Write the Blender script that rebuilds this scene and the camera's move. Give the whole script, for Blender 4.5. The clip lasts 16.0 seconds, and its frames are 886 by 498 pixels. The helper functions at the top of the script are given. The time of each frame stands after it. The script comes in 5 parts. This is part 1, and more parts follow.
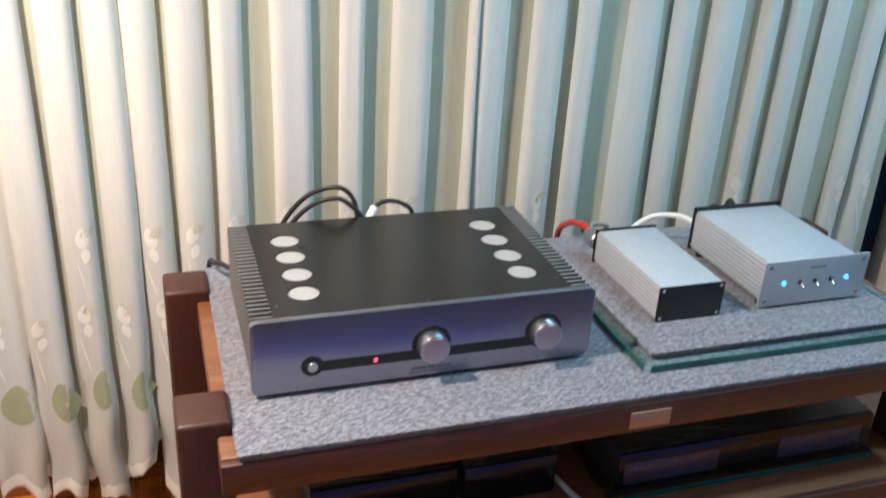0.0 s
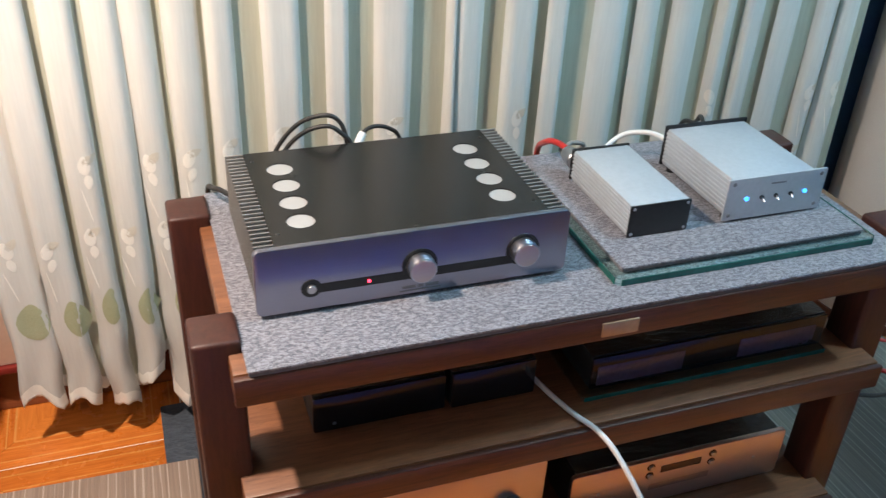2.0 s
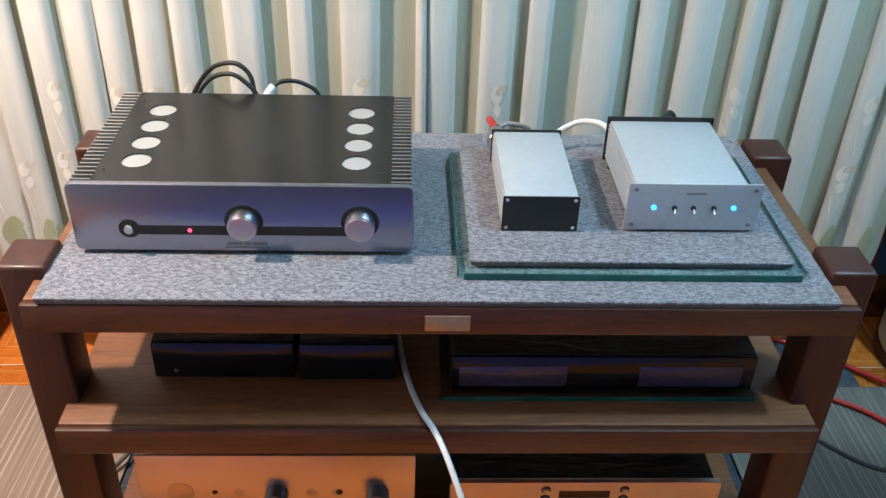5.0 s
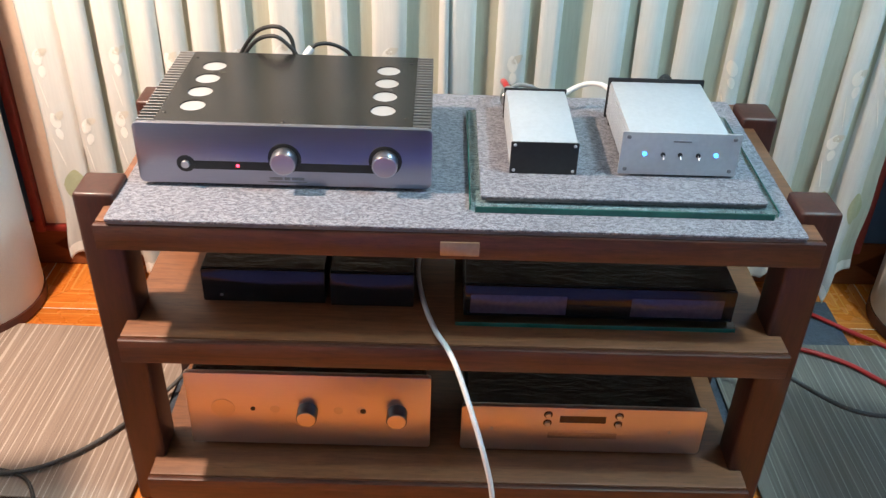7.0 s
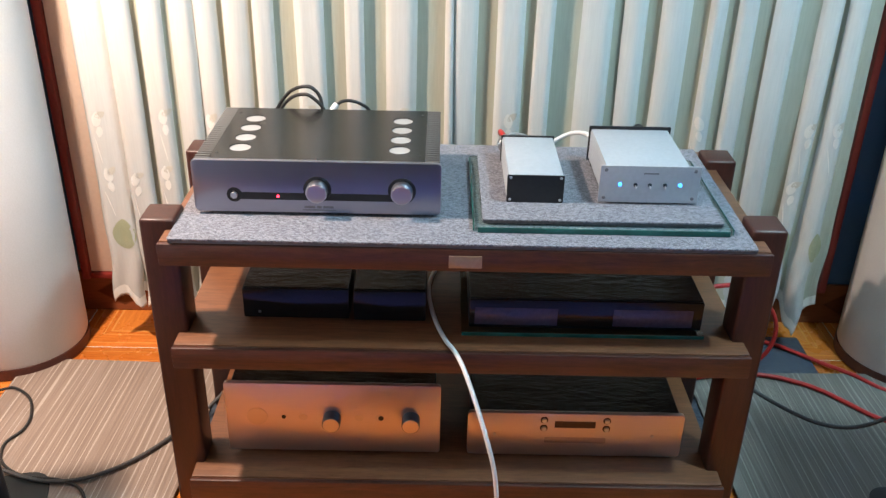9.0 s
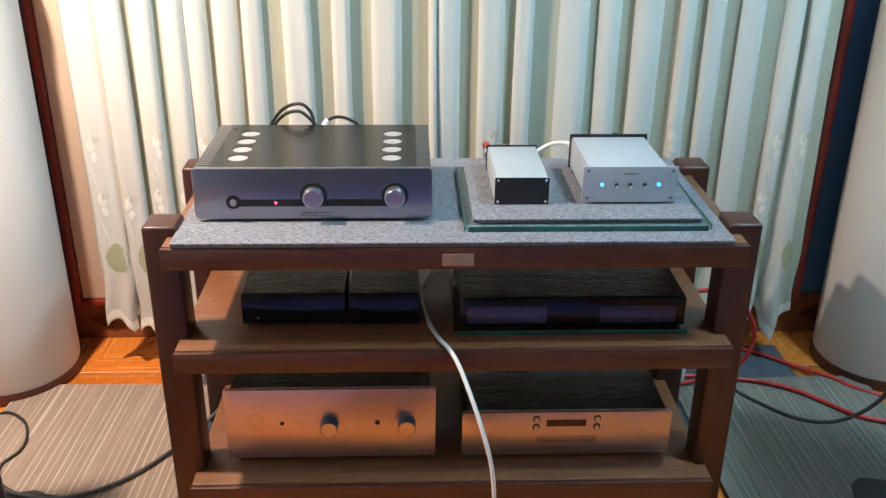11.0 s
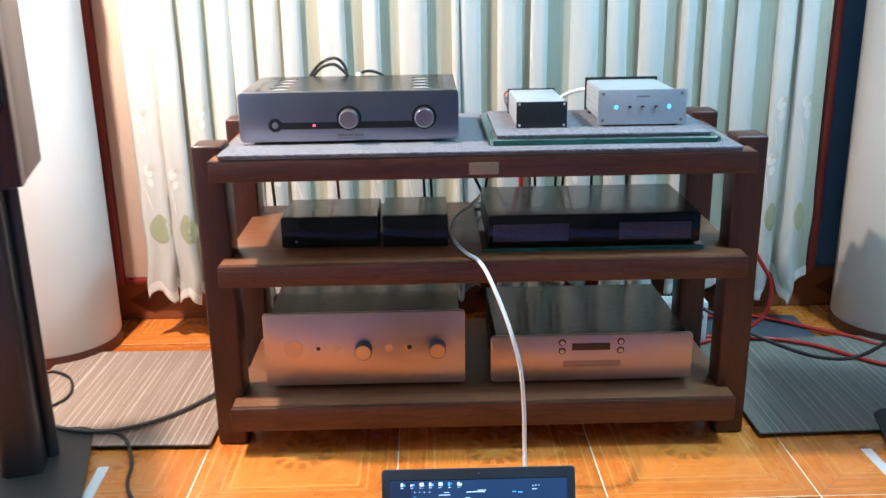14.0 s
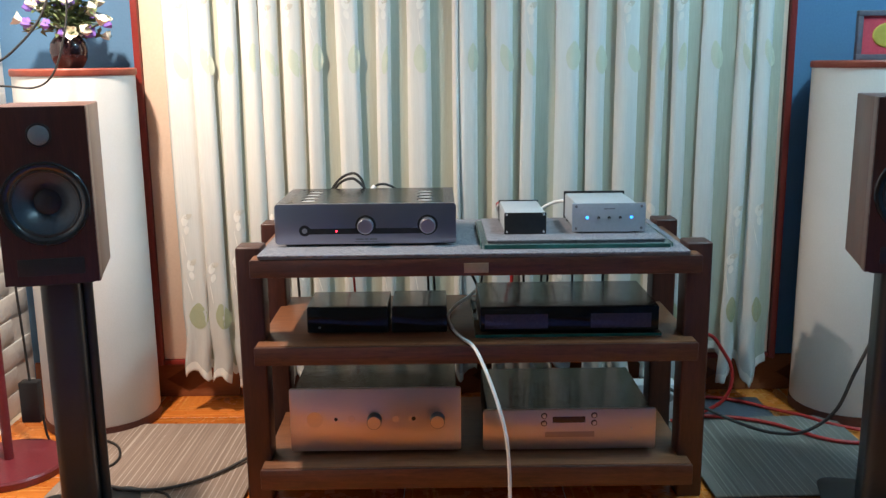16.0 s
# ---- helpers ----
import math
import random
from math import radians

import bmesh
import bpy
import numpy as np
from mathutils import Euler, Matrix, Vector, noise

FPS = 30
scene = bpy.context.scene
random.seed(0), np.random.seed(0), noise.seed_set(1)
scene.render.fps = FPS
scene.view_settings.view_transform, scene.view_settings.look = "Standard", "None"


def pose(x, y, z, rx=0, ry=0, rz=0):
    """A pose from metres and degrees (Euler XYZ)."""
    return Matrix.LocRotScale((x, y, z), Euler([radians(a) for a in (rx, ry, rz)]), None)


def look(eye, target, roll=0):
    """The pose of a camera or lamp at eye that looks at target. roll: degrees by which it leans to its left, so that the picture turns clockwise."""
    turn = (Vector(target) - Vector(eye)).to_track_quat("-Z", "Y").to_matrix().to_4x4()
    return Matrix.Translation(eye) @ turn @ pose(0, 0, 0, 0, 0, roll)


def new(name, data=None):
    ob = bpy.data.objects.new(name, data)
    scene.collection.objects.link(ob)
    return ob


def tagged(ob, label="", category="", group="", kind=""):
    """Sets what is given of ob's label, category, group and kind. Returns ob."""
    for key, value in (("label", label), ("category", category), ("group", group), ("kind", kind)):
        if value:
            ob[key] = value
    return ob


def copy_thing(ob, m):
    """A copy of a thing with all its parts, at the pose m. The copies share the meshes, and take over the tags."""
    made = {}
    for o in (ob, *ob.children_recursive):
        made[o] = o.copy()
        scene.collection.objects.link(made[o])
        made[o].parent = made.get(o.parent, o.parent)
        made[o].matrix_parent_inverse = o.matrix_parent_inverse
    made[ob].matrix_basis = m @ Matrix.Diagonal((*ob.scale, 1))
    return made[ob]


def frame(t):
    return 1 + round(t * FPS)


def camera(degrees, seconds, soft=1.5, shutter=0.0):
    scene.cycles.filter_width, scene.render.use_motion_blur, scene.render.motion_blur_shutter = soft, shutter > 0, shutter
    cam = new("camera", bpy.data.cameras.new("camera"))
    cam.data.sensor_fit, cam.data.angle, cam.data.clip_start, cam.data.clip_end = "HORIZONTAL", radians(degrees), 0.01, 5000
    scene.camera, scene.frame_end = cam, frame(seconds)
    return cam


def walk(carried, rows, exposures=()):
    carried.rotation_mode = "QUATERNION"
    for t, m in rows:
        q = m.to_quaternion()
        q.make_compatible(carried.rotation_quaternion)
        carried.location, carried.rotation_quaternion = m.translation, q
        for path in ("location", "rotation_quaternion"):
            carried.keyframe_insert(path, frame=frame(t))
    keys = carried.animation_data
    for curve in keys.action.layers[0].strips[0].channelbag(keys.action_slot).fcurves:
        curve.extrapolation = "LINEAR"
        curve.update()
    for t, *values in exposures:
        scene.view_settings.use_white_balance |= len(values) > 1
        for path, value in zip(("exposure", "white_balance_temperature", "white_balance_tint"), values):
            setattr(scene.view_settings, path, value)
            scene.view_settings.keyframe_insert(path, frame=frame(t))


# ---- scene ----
cam = camera(52.1, 16.0, 1.35, 0.5)
PATH = [
    (0, (-0.553, -0.799, 1.255), (0.036, 0.913, 0.405), 3.3),
    (0.5, (-0.64, -0.789, 1.279), (-0.007, 0.833, 0.295), 4.4),
    (1, (-0.675, -0.806, 1.3), (-0.031, 0.794, 0.288), 4.5),
    (1.5, (-0.656, -0.826, 1.311), (-0.01, 0.765, 0.285), 3.8),
    (2, (-0.576, -0.853, 1.334), (0.018, 0.738, 0.278), 2.9),
    (2.5, (-0.49, -0.884, 1.336), (0.085, 0.715, 0.281), 2.8),
    (3, (-0.418, -0.894, 1.311), (0.099, 0.722, 0.252), 2.9),
    (3.5, (-0.327, -0.873, 1.292), (0.085, 0.767, 0.223), 2.2),
    (6, (0.031, -0.931, 1.306), (0.021, 0.724, 0.184), 2.5),
    (6.5, (0.014, -0.992, 1.308), (0.017, 0.668, 0.192), 2.2),
    (7, (-0.031, -1.076, 1.313), (-0.012, 0.59, 0.207), 1.9),
    (7.5, (-0.048, -1.152, 1.315), (-0.02, 0.545, 0.256), 1.6),
    (8, (-0.042, -1.202, 1.308), (-0.016, 0.52, 0.292), 1.2),
    (8.5, (-0.034, -1.277, 1.321), (-0.021, 0.461, 0.332), 1.1),
    (9, (-0.043, -1.345, 1.331), (-0.03, 0.425, 0.401), 1.3),
    (11.5, (-0.079, -1.447, 1.218), (-0.002, 0.398, 0.449), 0.4),
    (12, (-0.055, -1.413, 1.097), (0.018, 0.461, 0.402), 0.2),
    (12.5, (-0.045, -1.387, 0.933), (0.024, 0.499, 0.274), 0.1),
    (13, (-0.067, -1.404, 0.836), (0.0, 0.492, 0.203), -0.1),
    (13.5, (-0.077, -1.51, 0.875), (-0.025, 0.39, 0.255), -0.3),
    (14, (-0.1, -1.679, 0.967), (-0.071, 0.23, 0.371), -0.9),
    (14.5, (-0.096, -1.852, 1.01), (-0.1, 0.063, 0.433), -1.1),
    (15, (-0.091, -1.942, 1.042), (-0.093, -0.016, 0.503), -1.0),
    (15.5, (-0.085, -1.991, 1.052), (-0.078, -0.042, 0.603), -1.1),
    (16, (-0.083, -2.023, 1.064), (-0.071, -0.064, 0.659), -0.6),
]
EXPOSURES = [(0.0, -0.10, 6150, 15), (1.5, -0.12, 6200, 15), (2.5, -0.02, 6200, 15), (3.5, 0.03, 6100, 15), (6.0, 0.05, 6350, 15), (7.0, 0.37, 6650, 18), (8.5, 0.47, 6450, 18),
             (9.0, 0.23, 6400, 18), (11.5, 0.17, 6500, 15), (12.0, 0.17, 6500, 15), (13.0, 0.64, 6400, 17), (13.5, 0.72, 6050, 16), (14.0, 0.54, 5950, 15), (14.5, 0.33, 5950, 15), (15.0, 0.13, 5950, 14), (15.5, -0.23, 6200, 13), (16.0, -0.20, 6200, 13)]
walk(cam, [(t, look(eye, target, roll)) for t, eye, target, roll in PATH], EXPOSURES)

# ---- light ----
world = bpy.data.worlds.new("room_world")
scene.world = world
world.use_nodes = True
world.node_tree.nodes["Background"].inputs["Color"].default_value = (0.45, 0.6, 0.8, 1)
world.node_tree.nodes["Background"].inputs["Strength"].default_value = 0.05


def bulb(name, at, watts, colour, radius):
    d = bpy.data.lights.new(name, "POINT")
    d.energy, d.color, d.shadow_soft_size = watts, colour, radius
    ob = new(name, d)
    ob.location = at
    return ob


def reflector(name, at, watts, colour, radius, degrees):
    d = bpy.data.lights.new(name, "SPOT")
    d.energy, d.color, d.shadow_soft_size = watts, colour, radius
    d.spot_size, d.spot_blend = radians(degrees), 1.0
    ob = new(name, d)
    ob.matrix_basis = look(at, (at[0] - 0.02, at[1], 0.0))
    return ob


# warm bulb of the floor lamp, and the cool bulb hanging under the ceiling on the other side
LAMP_AT = (-1.00, 0.07, 1.76)
# Wide soft spot cone, chosen to dim the far side of the rack
reflector("lamp_bulb", LAMP_AT, 134.0, (1.0, 0.82, 0.64), 0.03, 169)
COOL_AT = (1.20, -0.35, 2.48)
bulb("ceiling_bulb", COOL_AT, 78.0, (0.57, 0.92, 1.0), 0.06)


# ---- materials ----
def links(m):
    m.use_nodes = True
    t = m.node_tree
    b = t.nodes["Principled BSDF"]
    return t, b


def node(t, kind, **values):
    n = t.nodes.new(kind)
    for k, v in values.items():
        n.inputs[k].default_value = v
    return n


def maths(t, op, a, b=None, c=None):
    n = t.nodes.new("ShaderNodeMath")
    n.operation = op
    for i, v in enumerate((a, b, c)):
        if v is None:
            continue
        if isinstance(v, (int, float)):
            n.inputs[i].default_value = v
        else:
            t.links.new(v, n.inputs[i])
    return n.outputs[0]


def mix_colour(t, fac, a, b):
    n = t.nodes.new("ShaderNodeMix")
    n.data_type = "RGBA"
    for sock, v in ((n.inputs[0], fac), (n.inputs[6], a), (n.inputs[7], b)):
        if isinstance(v, (tuple, list)):
            sock.default_value = (*v[:3], 1)
        elif isinstance(v, (int, float)):
            sock.default_value = v
        else:
            t.links.new(v, sock)
    return n.outputs[2]


def ramp(t, fac, lo, hi):
    n = t.nodes.new("ShaderNodeMapRange")
    n.clamp = True
    t.links.new(fac, n.inputs[0])
    n.inputs[1].default_value, n.inputs[2].default_value = lo, hi
    return n.outputs[0]


def coords(t, stretch=(1, 1, 1), kind="Object"):
    c = t.nodes.new("ShaderNodeTexCoord")
    m = t.nodes.new("ShaderNodeMapping")
    m.inputs["Scale"].default_value = stretch
    t.links.new(c.outputs[kind], m.inputs[0])
    return m.outputs[0]


def noise_at(t, vec, scale, detail=4.0, rough=0.55, distort=0.0):
    n = node(t, "ShaderNodeTexNoise", Scale=scale, Detail=detail, Roughness=rough, Distortion=distort)
    t.links.new(vec, n.inputs["Vector"])
    return n.outputs["Fac"]


def bump(t, b, height, strength, distance):
    n = node(t, "ShaderNodeBump", Strength=strength, Distance=distance)
    t.links.new(height, n.inputs["Height"])
    t.links.new(n.outputs[0], b.inputs["Normal"])


def surface(name, c1, c2, rough=0.5, metal=0.0, fine=120.0, coarse=7.0, stretch=(1, 1, 1), relief=0.1, depth=0.001, coat=0.0, spread=0.08):
    """Two colours mixed by a coarse and a fine noise, with relief and uneven gloss."""
    m = bpy.data.materials.new(name)
    t, b = links(m)
    v = coords(t, stretch)
    f, g = noise_at(t, v, fine), noise_at(t, v, coarse)
    k = maths(t, "ADD", maths(t, "MULTIPLY", f, 0.5), maths(t, "MULTIPLY", g, 0.5))
    t.links.new(mix_colour(t, ramp(t, k, 0.35, 0.65), c1, c2), b.inputs["Base Color"])
    r = maths(t, "ADD", rough - spread / 2, maths(t, "MULTIPLY", g, spread))
    t.links.new(r, b.inputs["Roughness"])
    b.inputs["Metallic"].default_value = metal
    b.inputs["Coat Weight"].default_value = coat
    b.inputs["Coat Roughness"].default_value = 0.15
    if relief:
        bump(t, b, f, relief, depth)
    return m


def wood(name, c1, c2, stretch, rough=0.35, coat=0.25):
    """Streaked wood: noise drawn out along the grain, with darker rings."""
    m = bpy.data.materials.new(name)
    t, b = links(m)
    v = coords(t, stretch)
    g = noise_at(t, v, 9.0, 6.0, 0.6, 1.2)
    f = noise_at(t, v, 60.0, 3.0, 0.6, 0.2)
    k = maths(t, "ADD", maths(t, "MULTIPLY", g, 0.65), maths(t, "MULTIPLY", f, 0.35))
    streak = ramp(t, noise_at(t, v, 22.0, 5.0, 0.7, 2.0), 0.56, 0.66)
    base = mix_colour(t, ramp(t, k, 0.36, 0.64), c1, c2)
    t.links.new(mix_colour(t, maths(t, "MULTIPLY", streak, 0.5), base, tuple(q * 0.45 for q in c1)), b.inputs["Base Color"])
    t.links.new(maths(t, "ADD", rough - 0.06, maths(t, "MULTIPLY", f, 0.12)), b.inputs["Roughness"])
    b.inputs["Coat Weight"].default_value = coat
    b.inputs["Coat Roughness"].default_value = 0.2
    bump(t, b, f, 0.08, 0.0008)
    return m


def felt(name, c1, c2, scale=430.0):
    """Looped carpet felt: speckled, rough, bumpy."""
    m = bpy.data.materials.new(name)
    t, b = links(m)
    v = coords(t, (0.8, 1.5, 1))
    a, g, w = noise_at(t, v, scale, 2.0, 0.7), noise_at(t, v, scale * 0.3, 3.0, 0.6), noise_at(t, v, 9.0)
    k = maths(t, "ADD", maths(t, "MULTIPLY", a, 0.55), maths(t, "MULTIPLY", g, 0.45))
    base = mix_colour(t, ramp(t, k, 0.43, 0.59), c1, c2)
    t.links.new(mix_colour(t, maths(t, "MULTIPLY", w, 0.2), base, c1), b.inputs["Base Color"])
    b.inputs["Roughness"].default_value = 0.95
    b.inputs["Sheen Weight"].default_value = 0.2
    bump(t, b, k, 0.7, 0.004)
    return m


def striped_carpet(name, c1, c2, c3):
    """Grey carpet with thin pale stripes of uneven spacing along its own y."""
    m = bpy.data.materials.new(name)
    t, b = links(m)
    v = coords(t, (1, 0.012, 1))
    s1 = noise_at(t, v, 125.0, 1.0, 0.5)
    s2 = noise_at(t, v, 260.0, 1.0, 0.5)
    patch = noise_at(t, coords(t, (1, 0.7, 1)), 4.5, 1.0)
    f = noise_at(t, coords(t), 500.0, 2.0)
    base = mix_colour(t, ramp(t, s2, 0.4, 0.6), c1, c2)
    base = mix_colour(t, maths(t, "MULTIPLY", ramp(t, patch, 0.47, 0.53), 0.3), base, c1)
    c = t.nodes.new("ShaderNodeTexCoord")
    sep = t.nodes.new("ShaderNodeSeparateXYZ")
    t.links.new(c.outputs["Object"], sep.inputs[0])
    saw = maths(t, "FRACT", maths(t, "ADD", maths(t, "MULTIPLY", sep.outputs[0], 62.0), maths(t, "MULTIPLY", noise_at(t, coords(t, (1, 0.02, 1)), 30.0), 2.2)))
    line = maths(t, "MULTIPLY", ramp(t, saw, 0.20, 0.12), ramp(t, s1, 0.36, 0.5))
    base = mix_colour(t, maths(t, "MULTIPLY", line, 0.85), base, c3)
    t.links.new(mix_colour(t, maths(t, "MULTIPLY", f, 0.5), base, c1), b.inputs["Base Color"])
    b.inputs["Roughness"].default_value = 0.95
    bump(t, b, maths(t, "ADD", f, s2), 0.5, 0.003)
    return m


def floor_tile_material():
    """Glazed tile printed as parquet: mitred wood strips round a pale square with a rosette, each tile a little different."""
    m = bpy.data.materials.new("parquet_print_tile")
    t, b = links(m)
    c = t.nodes.new("ShaderNodeTexCoord")
    sep = t.nodes.new("ShaderNodeSeparateXYZ")
    t.links.new(c.outputs["Object"], sep.inputs[0])
    x, y = sep.outputs[0], sep.outputs[1]
    ax, ay = maths(t, "ABSOLUTE", x), maths(t, "ABSOLUTE", y)
    ring = maths(t, "MAXIMUM", ax, ay)
    rnd = t.nodes.new("ShaderNodeObjectInfo").outputs["Random"]
    shift = t.nodes.new("ShaderNodeCombineXYZ")
    t.links.new(maths(t, "MULTIPLY", rnd, 7.0), shift.inputs[2])
    add = t.nodes.new("ShaderNodeVectorMath")
    add.operation = "ADD"
    t.links.new(c.outputs["Object"], add.inputs[0])
    t.links.new(shift.outputs[0], add.inputs[1])
    grains = []
    for s in ((1.2, 14, 1), (14, 1.2, 1)):
        mp = t.nodes.new("ShaderNodeMapping")
        mp.inputs["Scale"].default_value = s
        t.links.new(add.outputs[0], mp.inputs[0])
        grains.append(noise_at(t, mp.outputs[0], 11.0, 5.0, 0.62, 0.6))
    across = maths(t, "GREATER_THAN", ax, ay)
    g = t.nodes.new("ShaderNodeMix")
    t.links.new(across, g.inputs[0])
    t.links.new(grains[0], g.inputs[2])
    t.links.new(grains[1], g.inputs[3])
    grain = ramp(t, g.outputs[0], 0.33, 0.67)
    wood_c = mix_colour(t, grain, (0.56, 0.145, 0.021), (0.72, 0.222, 0.036))
    pale = mix_colour(t, grain, (0.62, 0.180, 0.028), (0.77, 0.262, 0.047))
    inner = ramp(t, ring, 0.128, 0.122)
    col = mix_colour(t, inner, wood_c, pale)
    # thin double lines between the strips
    for r0, w in ((0.126, 0.0022), (0.142, 0.0014), (0.180, 0.0014)):
        d = maths(t, "ABSOLUTE", maths(t, "SUBTRACT", ring, r0))
        col = mix_colour(t, maths(t, "MULTIPLY", ramp(t, d, w * 1.6, w * 0.6), 0.6), col, (0.80, 0.40, 0.11))
    mitre = maths(t, "ABSOLUTE", maths(t, "SUBTRACT", ax, ay))
    outside = maths(t, "GREATER_THAN", ring, 0.127)
    col = mix_colour(t, maths(t, "MULTIPLY", maths(t, "MULTIPLY", ramp(t, mitre, 0.002, 0.0008), outside), 0.45), col, (0.25, 0.07, 0.012))
    # rosette
    r = maths(t, "SQRT", maths(t, "ADD", maths(t, "MULTIPLY", x, x), maths(t, "MULTIPLY", y, y)))
    ang = maths(t, "ARCTAN2", y, x)
    wave = maths(t, "ADD", maths(t, "MULTIPLY", maths(t, "SINE", maths(t, "MULTIPLY", ang, 12.0)), 0.5), 0.5)
    petal = maths(t, "MULTIPLY", maths(t, "MULTIPLY", ramp(t, r, 0.036, 0.042), ramp(t, r, 0.066, 0.058)), ramp(t, wave, 0.25, 0.5))
    col = mix_colour(t, maths(t, "MULTIPLY", petal, 0.55), col, (0.26, 0.075, 0.014))
    col = mix_colour(t, maths(t, "MULTIPLY", ramp(t, r, 0.034, 0.028), 0.4), col, (0.55, 0.26, 0.06))
    hue = t.nodes.new("ShaderNodeHueSaturation")
    t.links.new(maths(t, "ADD", 0.86, maths(t, "MULTIPLY", rnd, 0.28)), hue.inputs["Value"])
    t.links.new(col, hue.inputs["Color"])
    t.links.new(hue.outputs[0], b.inputs["Base Color"])
    smear = noise_at(t, c.outputs["Object"], 14.0)
    t.links.new(maths(t, "ADD", 0.16, maths(t, "MULTIPLY", smear, 0.22)), b.inputs["Roughness"])
    bump(t, b, grain, 0.04, 0.0006)
    return m


def skirting_material():
    """Brown glazed skirting tile with a dark diamond."""
    m = bpy.data.materials.new("skirting_tile_glaze")
    t, b = links(m)
    c = t.nodes.new("ShaderNodeTexCoord")
    sep = t.nodes.new("ShaderNodeSeparateXYZ")
    t.links.new(c.outputs["Object"], sep.inputs[0])
    d = maths(t, "ADD", maths(t, "MULTIPLY", maths(t, "ABSOLUTE", sep.outputs[0]), 0.62), maths(t, "ABSOLUTE", sep.outputs[2]))
    g = noise_at(t, coords(t, (1, 1, 9)), 22.0, 4.0)
    col = mix_colour(t, g, (0.20, 0.066, 0.030), (0.35, 0.125, 0.052))
    col = mix_colour(t, maths(t, "MULTIPLY", ramp(t, d, 0.046, 0.040), 0.75), col, (0.085, 0.026, 0.014))
    t.links.new(col, b.inputs["Base Color"])
    b.inputs["Roughness"].default_value = 0.25
    return m


def brushed(name, colour, rough=0.3, stretch=(1, 1, 60), strength=0.12):
    """Brushed aluminium: fine streaks across."""
    m = bpy.data.materials.new(name)
    t, b = links(m)
    f = noise_at(t, coords(t, stretch), 30.0, 3.0, 0.7)
    g = noise_at(t, coords(t), 12.0)
    dark = tuple(v * 0.86 for v in colour)
    t.links.new(mix_colour(t, f, dark, colour), b.inputs["Base Color"])
    t.links.new(maths(t, "ADD", rough - 0.05, maths(t, "MULTIPLY", g, 0.1)), b.inputs["Roughness"])
    b.inputs["Metallic"].default_value = 1.0
    bump(t, b, f, strength, 0.0003)
    return m


def perforated(name):
    """Pale perforated sheet: small dark holes."""
    m = bpy.data.materials.new(name)
    t, b = links(m)
    v = node(t, "ShaderNodeTexVoronoi", Scale=420.0, Randomness=0.0)
    t.links.new(coords(t), v.inputs["Vector"])
    t.links.new(mix_colour(t, ramp(t, v.outputs["Distance"], 0.22, 0.34), (0.07, 0.07, 0.07), (0.34, 0.34, 0.335)), b.inputs["Base Color"])
    b.inputs["Roughness"].default_value = 0.55
    bump(t, b, v.outputs["Distance"], 0.3, 0.0006)
    return m


def glow(name, colour, strength):
    m = bpy.data.materials.new(name)
    t, b = links(m)
    b.inputs["Base Color"].default_value = (*colour, 1)
    b.inputs["Emission Color"].default_value = (*colour, 1)
    b.inputs["Emission Strength"].default_value = strength
    return m


def glass_material(name, colour, rough=0.02):
    m = bpy.data.materials.new(name)
    t, b = links(m)
    b.inputs["Base Color"].default_value = (*colour, 1)
    b.inputs["Transmission Weight"].default_value = 1.0
    b.inputs["Roughness"].default_value = rough
    b.inputs["IOR"].default_value = 1.5
    n = noise_at(t, coords(t), 40.0)
    t.links.new(maths(t, "MULTIPLY", n, rough * 2), b.inputs["Roughness"])
    return m


def film_wrapped(name, colour):
    """Black lacquered lid under wrinkled clear film: glossy, with long soft creases."""
    m = bpy.data.materials.new(name)
    t, b = links(m)
    w = noise_at(t, coords(t, (0.8, 2.4, 1)), 22.0, 5.0, 0.62, 2.2)
    g = noise_at(t, coords(t), 60.0)
    t.links.new(mix_colour(t, g, colour, tuple(v * 1.7 for v in colour)), b.inputs["Base Color"])
    b.inputs["Roughness"].default_value = 0.16
    b.inputs["Coat Weight"].default_value = 0.45
    b.inputs["Coat Roughness"].default_value = 0.10
    bump(t, b, w, 0.36, 0.006)
    return m


M_POST = wood("post_mahogany", (0.036, 0.0092, 0.0054), (0.066, 0.017, 0.0096), (9, 9, 0.8), 0.48, 0.15)
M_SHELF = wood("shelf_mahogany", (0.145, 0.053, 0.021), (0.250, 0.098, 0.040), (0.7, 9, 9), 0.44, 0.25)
# Shelf mahogany again, with the front's shade put into a darker colour
M_EDGE_SHADED = wood("shaded_edge_mahogany", (0.038, 0.0105, 0.0062), (0.104, 0.032, 0.0165), (0.7, 9, 9), 0.44, 0.18)
M_FELT = felt("grey_felt", (0.090, 0.092, 0.116), (0.35, 0.355, 0.40), 540.0)
M_FELT_EDGE = surface("felt_backing", (0.10, 0.105, 0.115), (0.16, 0.165, 0.175), 0.9)
M_BLUE_FELT = felt("slate_blue_carpet", (0.030, 0.042, 0.060), (0.075, 0.095, 0.125), 300.0)
# One carpet in two colourings: dim cool light, then warm lamplight, painted in
M_STRIPE_DIM = striped_carpet("striped_carpet", (0.180, 0.160, 0.134), (0.243, 0.220, 0.186), (0.39, 0.365, 0.315))
M_STRIPE_LAMPLIT = striped_carpet("lamplit_striped_carpet", (0.285, 0.212, 0.168), (0.375, 0.286, 0.232), (0.64, 0.55, 0.47))
M_TILE = floor_tile_material()
M_GROUT = surface("grout", (0.80, 0.68, 0.52), (0.88, 0.78, 0.64), 0.8)
M_SKIRT = skirting_material()
